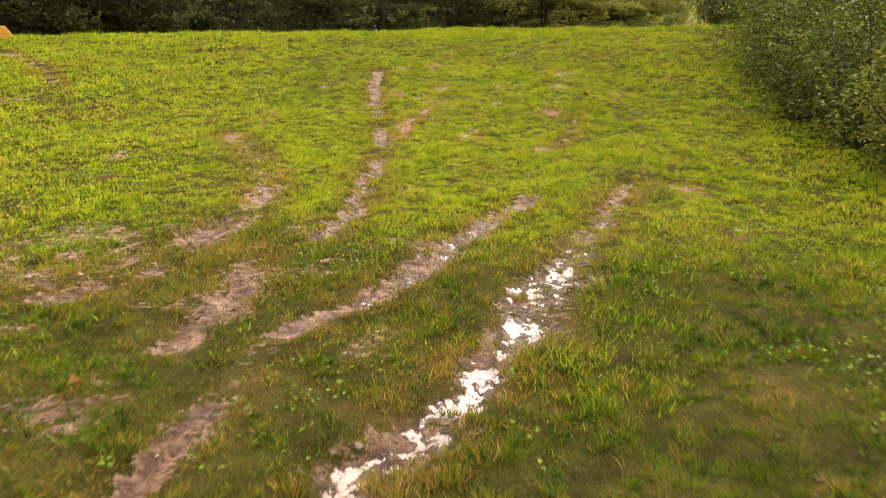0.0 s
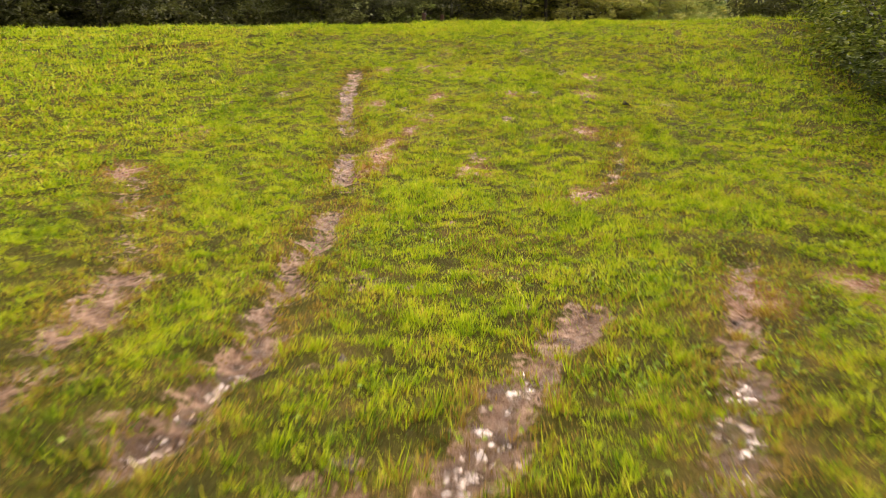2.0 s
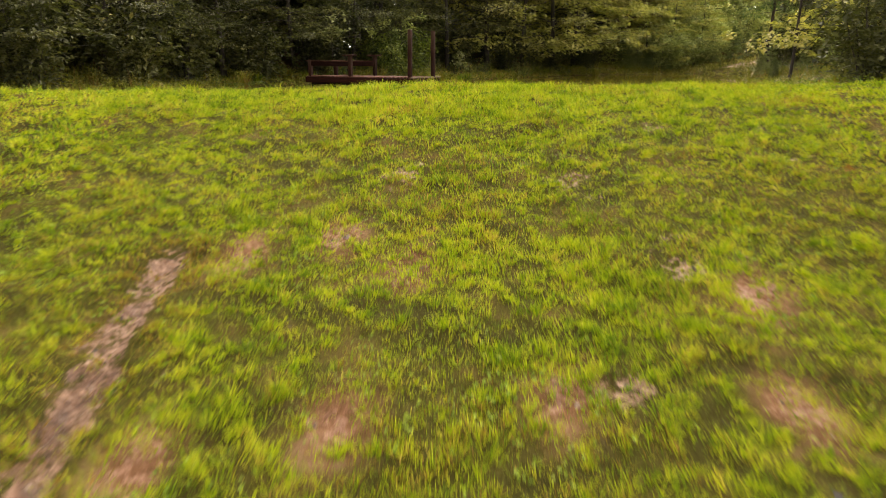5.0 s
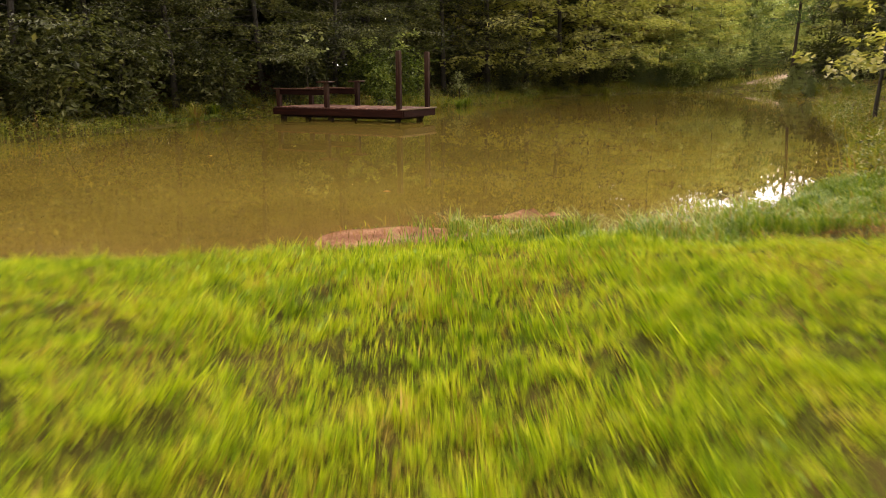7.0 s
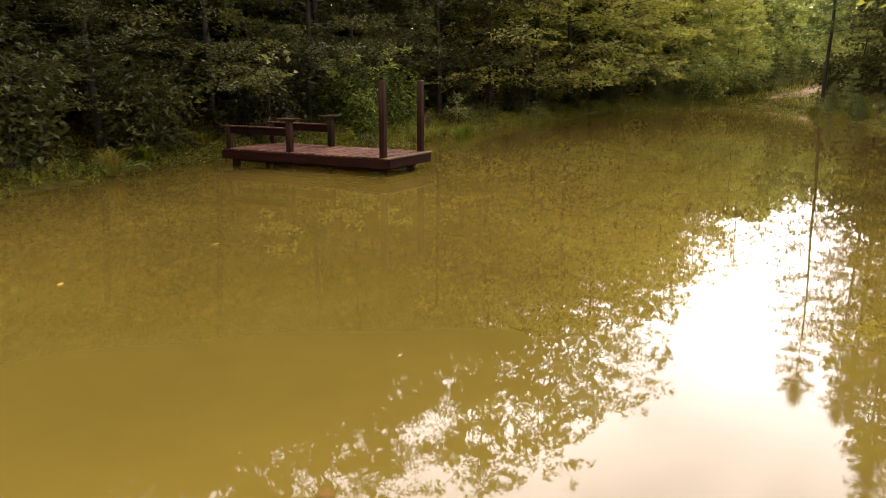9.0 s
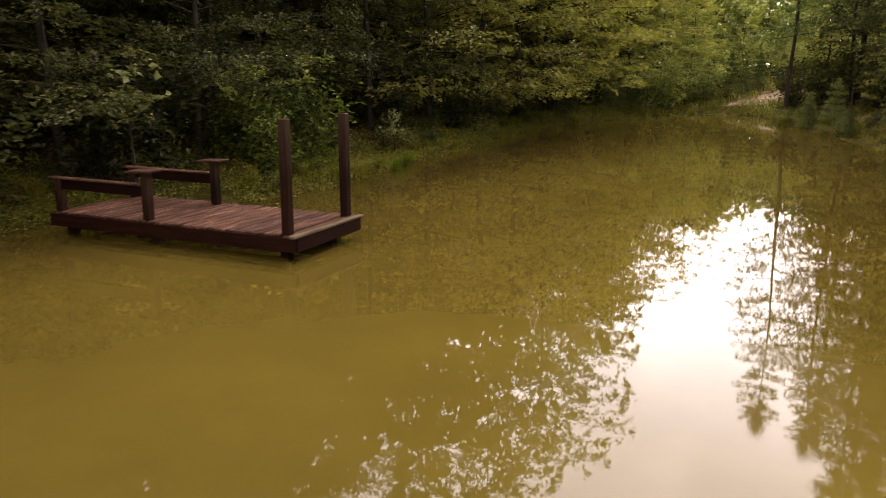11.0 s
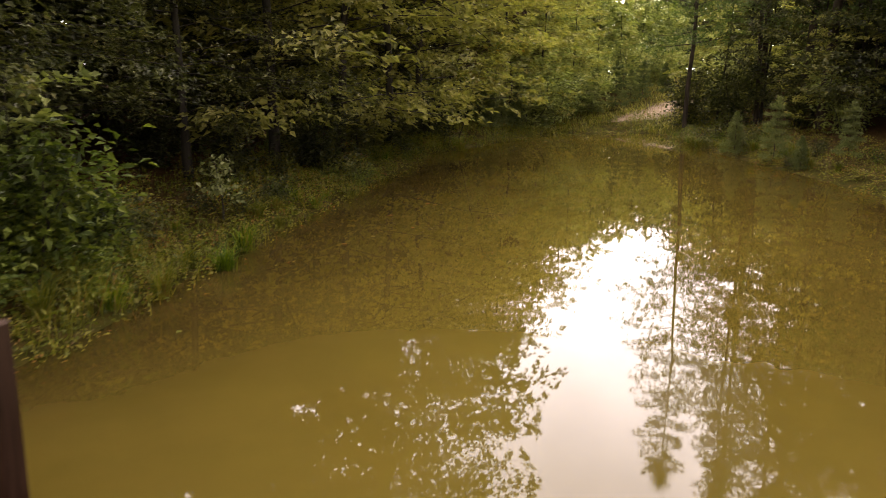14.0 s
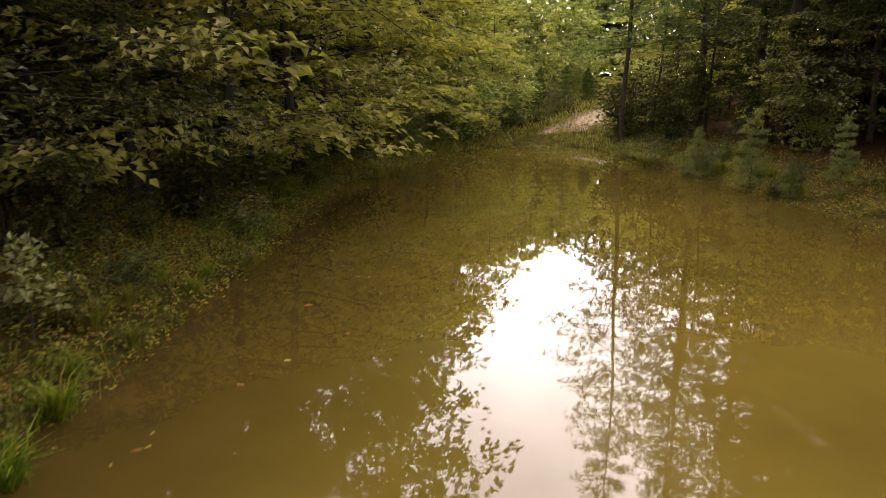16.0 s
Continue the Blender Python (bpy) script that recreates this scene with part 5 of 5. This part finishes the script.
# ---- grass and small growth ----
def lawn():
    def scatter(n, x0, x1, y0, y1):
        x, y = rng.uniform(x0, x1, n), rng.uniform(y0, y1, n)
        mud, _, wet = along_ruts(x, y)
        keep = (rng.uniform(0, 1, n) > np.clip(mud * 1.25, 0, 0.93)) & (shore_distance(x, y) > 0.25 + 1.2 * smooth(-1.6, 0.2, x))
        tuft = 0.22 + 0.78 * smooth(0.35, 0.6, 0.55 * cells(x, y, 0.13, 21) + 0.45 * cells(x, y, 0.4, 22))
        keep &= rng.uniform(0, 1, n) < tuft
        return x[keep], y[keep], mud[keep]

    fx, fy = np.meshgrid(-8 + 0.04 * np.arange(400), 3 + 0.04 * np.arange(425))
    rut_gap = np.full(fx.shape, 9.0)
    for line, half, _, _ in RUTS:
        rut_gap = np.minimum(rut_gap, off_way(fx, fy, line) - half)
    short, dark_blades, dry = [], [], []
    for n, per, area, h, w in ((1050000, 46, (-1.0, 3.6, 3.9, 19.9), 0.031, 0.0048), (130000, 36, (-1.5, 4.0, 16.4, 19.95), 0.046, 0.0062), (110000, 30, (-2.4, -1.0, 3.8, 20), 0.036, 0.011), (110000, 30, (3.6, 5.0, 3.8, 20), 0.036, 0.011), (180000, 24, (-7.5, -2.4, 3.6, 20.1), 0.052, 0.017), (60000, 24, (5.0, 8.0, 3.6, 20.0), 0.058, 0.015), (60000, 16, (-16, -7.5, 8, 20.3), 0.075, 0.03)):
        x0, x1, y0, y1 = area
        tufts = n // per
        tx, ty = rng.uniform(x0, x1, tufts), rng.uniform(y0, y1, tufts)
        size = rng.uniform(0.55, 1.4, tufts) * (0.62 + 0.8 * smooth(0.25, 0.75, 0.65 * cells(tx, ty, 0.14, 31) + 0.35 * cells(tx, ty, 0.5, 34)))
        pick = rng.integers(0, tufts, n)
        r, way = np.abs(rng.normal(0, 0.028, n)) * size[pick] * (w / 0.008) ** 0.7, rng.uniform(0, 2 * np.pi, n)
        x, y = tx[pick] + r * np.cos(way), ty[pick] + r * np.sin(way)
        loose = rng.uniform(0, 1, n) < 0.44
        x, y = np.where(loose, rng.uniform(x0, x1, n), x), np.where(loose, rng.uniform(y0, y1, n), y)
        mud, _, _ = along_ruts(x, y)
        d = shore_distance(x, y)
        bare = np.clip(mud * 1.45 - 1.0 * smooth(0.44, 0.64, cells(x, y, 0.10, 77)), 0, 0.88)
        keep = (rng.uniform(0, 1, n) > bare) & (d > (0.10 + 0.5 * smooth(-1.0, 0.5, x) * (1 - smooth(0.9, 1.6, x))) * (1 + 0.5 * (cells(x, y, 0.4, 13) - 0.5))) & (0.8 * cells(x, y, 0.07, 14) + 0.2 * cells(x, y, 0.26, 18) > 0.13)
        tall = h * np.where(loose, 0.62, size[pick] * (1.1 - 0.5 * np.clip(r / (0.05 * size[pick] + 0.01), 0, 1))) * (1 - 0.3 * mud)
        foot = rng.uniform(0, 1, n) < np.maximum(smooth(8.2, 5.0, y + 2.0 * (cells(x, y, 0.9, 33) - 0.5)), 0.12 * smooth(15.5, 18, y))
        z = ground_at(x, y)
        track = rut_gap[np.clip(((y - 3) / 0.04).astype(int), 0, 424), np.clip(((x + 8) / 0.04).astype(int), 0, 399)]
        brown = rng.uniform(0, 1, n) < 0.04 + 0.3 * smooth(0.46, 0.75, 0.6 * cells(x, y, 0.45, 37) + 0.4 * cells(x, y, 0.12, 38)) + 0.5 * (1 - smooth(0.0, 0.22, track))
        for store, k, grow in ((dry, keep & brown, 0.85), (short, keep & ~foot & ~brown, 1.0), (dark_blades, keep & foot & ~brown, 0.95)):
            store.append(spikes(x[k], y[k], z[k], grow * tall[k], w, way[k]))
    x, y, mud = scatter(40000, -2.5, 5.0, 3.9, 19.9)
    lush = 0.5 * cells(x, y, 0.5, 35) + 0.5 * cells(x, y, 0.14, 36)
    x, y, mud, lush = x[lush > 0.5], y[lush > 0.5], mud[lush > 0.5], lush[lush > 0.5]
    near_foot = rng.uniform(0, 1, len(x)) < smooth(8.2, 5.0, y + 2.0 * (cells(x, y, 0.9, 33) - 0.5))
    b = 0.042 + 0.07 * (lush - 0.4)
    z = ground_at(x, y)
    short.append(blades(x[~near_foot], y[~near_foot], z[~near_foot], 0.9 * b[~near_foot], 0.0036, 0.9))
    dark_blades.append(blades(x[near_foot], y[near_foot], z[near_foot], 0.9 * b[near_foot], 0.0036, 0.9))
    tagged(raw("lawn_grass", *joined(short), GRASS), "short yellow-green lawn grass over the earth bank", "grass", kind="stuff")
    tagged(raw("damp_grass", *joined(dark_blades), DARK_GRASS), "deep green grass on the near foot of the bank", "grass", kind="stuff")

    tagged(raw("dry_lawn_grass", *joined(dry), THATCH), "dry brown grass among the green and beside the ruts", "grass", kind="stuff")

    n = 60000
    x, y = rng.uniform(-3.5, 3.2, n), rng.uniform(3.9, 16, n)
    mud, _, wet = along_ruts(x, y)
    keep = (mud > 0.3) & (rng.uniform(0, 1, n) < 0.5 * mud) & (wet < 0.55) & (cells(x, y, 0.09, 44) > 0.35)
    x, y = x[keep], y[keep]
    n = len(x)
    size = 0.005 + 0.014 * rng.uniform(0, 1, n) ** 2
    turn, tilt = rng.uniform(0, 2 * np.pi, n), rng.uniform(0.35, 0.8, n)
    centre = np.stack([x, y, ground_at(x, y) + 0.003], 1)
    corners = []
    for k in range(5):
        a = turn + k * 2 * np.pi / 5
        corners.append(centre + np.stack([np.cos(a), np.sin(a), np.zeros(n)], 1) * (size * rng.uniform(0.6, 1.3, n))[:, None] - [0, 0, 0.006])
    for k in (0, 1):
        corners.append(centre + np.stack([rng.normal(0, 0.3, n) * size, rng.normal(0, 0.3, n) * size, size * tilt * (1 - 0.3 * k)], 1))
    v = np.stack(corners, 1).reshape(-1, 3)
    f = (np.arange(n)[:, None, None] * 7 + np.array([[0, 1, 5], [1, 2, 5], [2, 6, 5], [2, 3, 6], [3, 4, 6], [4, 5, 6], [4, 0, 5]])[None]).reshape(-1, 3)
    tagged(raw("mud_clods", v, f, CLOD), "small wet clods of brown mud lying in the ruts", "mud", kind="stuff")

    x, y, mud = scatter(60000, -4, 5.5, 3.6, 19)
    patch = cells(x, y, 0.7, 41) * 0.6 + cells(x, y, 0.2, 42) * 0.4
    x, y = x[patch > 0.56], y[patch > 0.56]
    n = len(x)
    a = rng.uniform(0, 2 * np.pi, n)
    c = np.stack([x, y, ground_at(x, y) + rng.uniform(0.01, 0.06, n)], 1)
    v, f = leaves(c, np.stack([np.cos(a), np.sin(a), rng.normal(0.1, 0.2, n)], 1), 0.019, 0.016)
    tagged(raw("clover", v, f, CLOVER), "low clover and broad-leaved weeds in the lawn", "clover", kind="stuff")


def shore_growth():
    n = 260000
    x, y = rng.uniform(-7, 7, n), rng.uniform(18.6, 24.5, n)
    d = shore_distance(x, y)
    near = (d > -0.05) & (d < 0.85 + 0.35 * smooth(1.5, 3.0, x)) & (y < 24.4)
    inland = (x > 0.5) & (y > 20.75) & (y < 21.9) & (d > 0)
    near |= inland
    spit = smooth(0.6, 1.0, x) * (1 - smooth(0.55, 0.85 + 0.35 * smooth(1.5, 3.0, x), d))
    spit = np.maximum(spit, 0.9 * inland)
    p = np.where((x < 0.62) | ((y > 20.75) & (x < 1.05)), 0.04, 0.2 + 0.8 * spit * (0.25 + 1.1 * smooth(0.35, 0.6, cells(x, y, 0.28, 52))))
    keep = near & (rng.uniform(0, 1, n) < p) & (np.hypot((x - 0.45) / 0.55, (y - 21.2) / 0.36) > 0.9)
    x, y, d = x[keep], y[keep], d[keep]
    tall = np.interp(x, (0.5, 0.9, 3.0, 4.5), (0.10, 0.16, 0.19, 0.15)) * (0.2 + 1.1 * smooth(0.2, 0.85, cells(x, y, 0.22, 52)))
    v, f = blades(x, y, ground_at(x, y), tall, 0.008, 0.7)
    tagged(raw("shore_grass", v, f, TALL_GRASS), "tall green grass on the pond's near shore", "grass", kind="stuff")
    n = 26000
    x, y = rng.uniform(-4, 4.5, n), rng.uniform(19.3, 21.4, n)
    d = shore_distance(x, y)
    keep = (d > 0.05) & (d < 1.6) & (rng.uniform(0, 1, n) < 0.15 + 0.5 * smooth(-1.0, 0.3, x) * (y < 20.7) * (1 - 0.6 * smooth(0.8, 1.5, x)))
    x, y = x[keep], y[keep]
    v, f = blades(x, y, ground_at(x, y), np.full(len(x), 0.075), 0.006, 1.3)
    tagged(raw("dry_shore_grass", v, f, DRY_GRASS), "dry straw-coloured grass on the clay shore", "grass", kind="stuff")


def bank_weeds():
    n = 330000
    x, y = rng.uniform(-12, 24, n), rng.uniform(24, 70, n)
    d = shore_distance(x, y)
    keep = (d > -0.25) & (d < 4.2) & ((x < 12) | (y > 63) | (rng.uniform(0, 1, n) < 0.3)) & (rng.uniform(0, 1, n) < np.interp(d, (-0.25, 0.3, 2.5, 4.2), (0.25, 1.0, 0.8, 0.1)))
    x, y = x[keep], y[keep]
    thick = 0.5 * cells(x, y, 1.4, 61) + 0.5 * cells(x, y, 0.4, 62)
    k = thick > 0.36
    x, y, thick = x[k], y[k], thick[k]
    h = 0.08 + 0.85 * np.clip(thick - 0.36, 0, 1) * (0.4 + 1.2 * cells(x, y, 0.55, 65) ** 2)
    n = len(x)
    z = np.maximum(ground_at(x, y), -0.05) + h * rng.uniform(0, 1, n)
    a = rng.uniform(0, 2 * np.pi, n)
    v, f = leaves(np.stack([x, y, z], 1), np.stack([np.cos(a), np.sin(a), rng.normal(0.3, 0.4, n)], 1), 0.085, 0.05)
    tagged(raw("bank_weeds", v, f, WEED), "low mixed weeds and vines along the pond's banks", "weeds", kind="stuff")
    m = n // 2
    v, f = blades(x[:m], y[:m], np.maximum(ground_at(x[:m], y[:m]), -0.03), h[:m] * 1.3 + 0.05, 0.012, 0.6)
    tagged(raw("bank_grass", v, f, WEED), "rough grass along the pond's banks", "grass", kind="stuff")


def bank_creepers():
    n = 200000
    right = rng.uniform(0, 1, n) < 0.25
    x, y = np.where(right, rng.uniform(14, 21, n), rng.uniform(-6.5, 7.5, n)), np.where(right, rng.uniform(44, 63, n), rng.uniform(35, 58, n))
    d = shore_distance(x, y)
    keep = (d > -0.35) & (d < 3.6) & (rng.uniform(0, 1, n) < np.interp(d, (-0.35, 0.0, 0.6, 3.6), (0.12, 0.5, 1.0, 0.75)))
    keep &= 0.55 * cells(x, y, 0.3, 63) + 0.45 * cells(x, y, 1.1, 64) > 0.42
    x, y, d = x[keep], y[keep], d[keep]
    n = len(x)
    a = rng.uniform(0, 2 * np.pi, n)
    z = np.maximum(ground_at(x, y), 0.0) + np.abs(rng.normal(0, 0.07, n)) + 0.01
    v, f = leaves(np.stack([x, y, z], 1), np.stack([np.cos(a), np.sin(a), rng.normal(0.1, 0.3, n)], 1), 0.05, 0.034)
    tagged(raw("bank_creepers", v, f, CREEPER), "small-leaved creepers and fallen leaves carpeting the bank", "creepers", kind="stuff")


def clearing_grass():
    n = 45000
    x, y = rng.uniform(10, 36, n), rng.uniform(63.5, 96, n)
    off = off_way(x, y, TRACK)
    keep = (off < 3.0) & (off > 0.7) & (shore_distance(x, y) > 0) & (rng.uniform(0, 1, n) < 0.9)
    x, y = x[keep], y[keep]
    v, f = blades(x, y, ground_at(x, y), 0.15 + 0.25 * cells(x, y, 1.2, 91), 0.03, 0.7)
    tagged(raw("meadow_grass", v, f, MEADOW), "rough straw-coloured grass beside the track", "grass", kind="stuff")


lawn()
shore_growth()
clearing_grass()
bank_creepers()
bank_weeds()
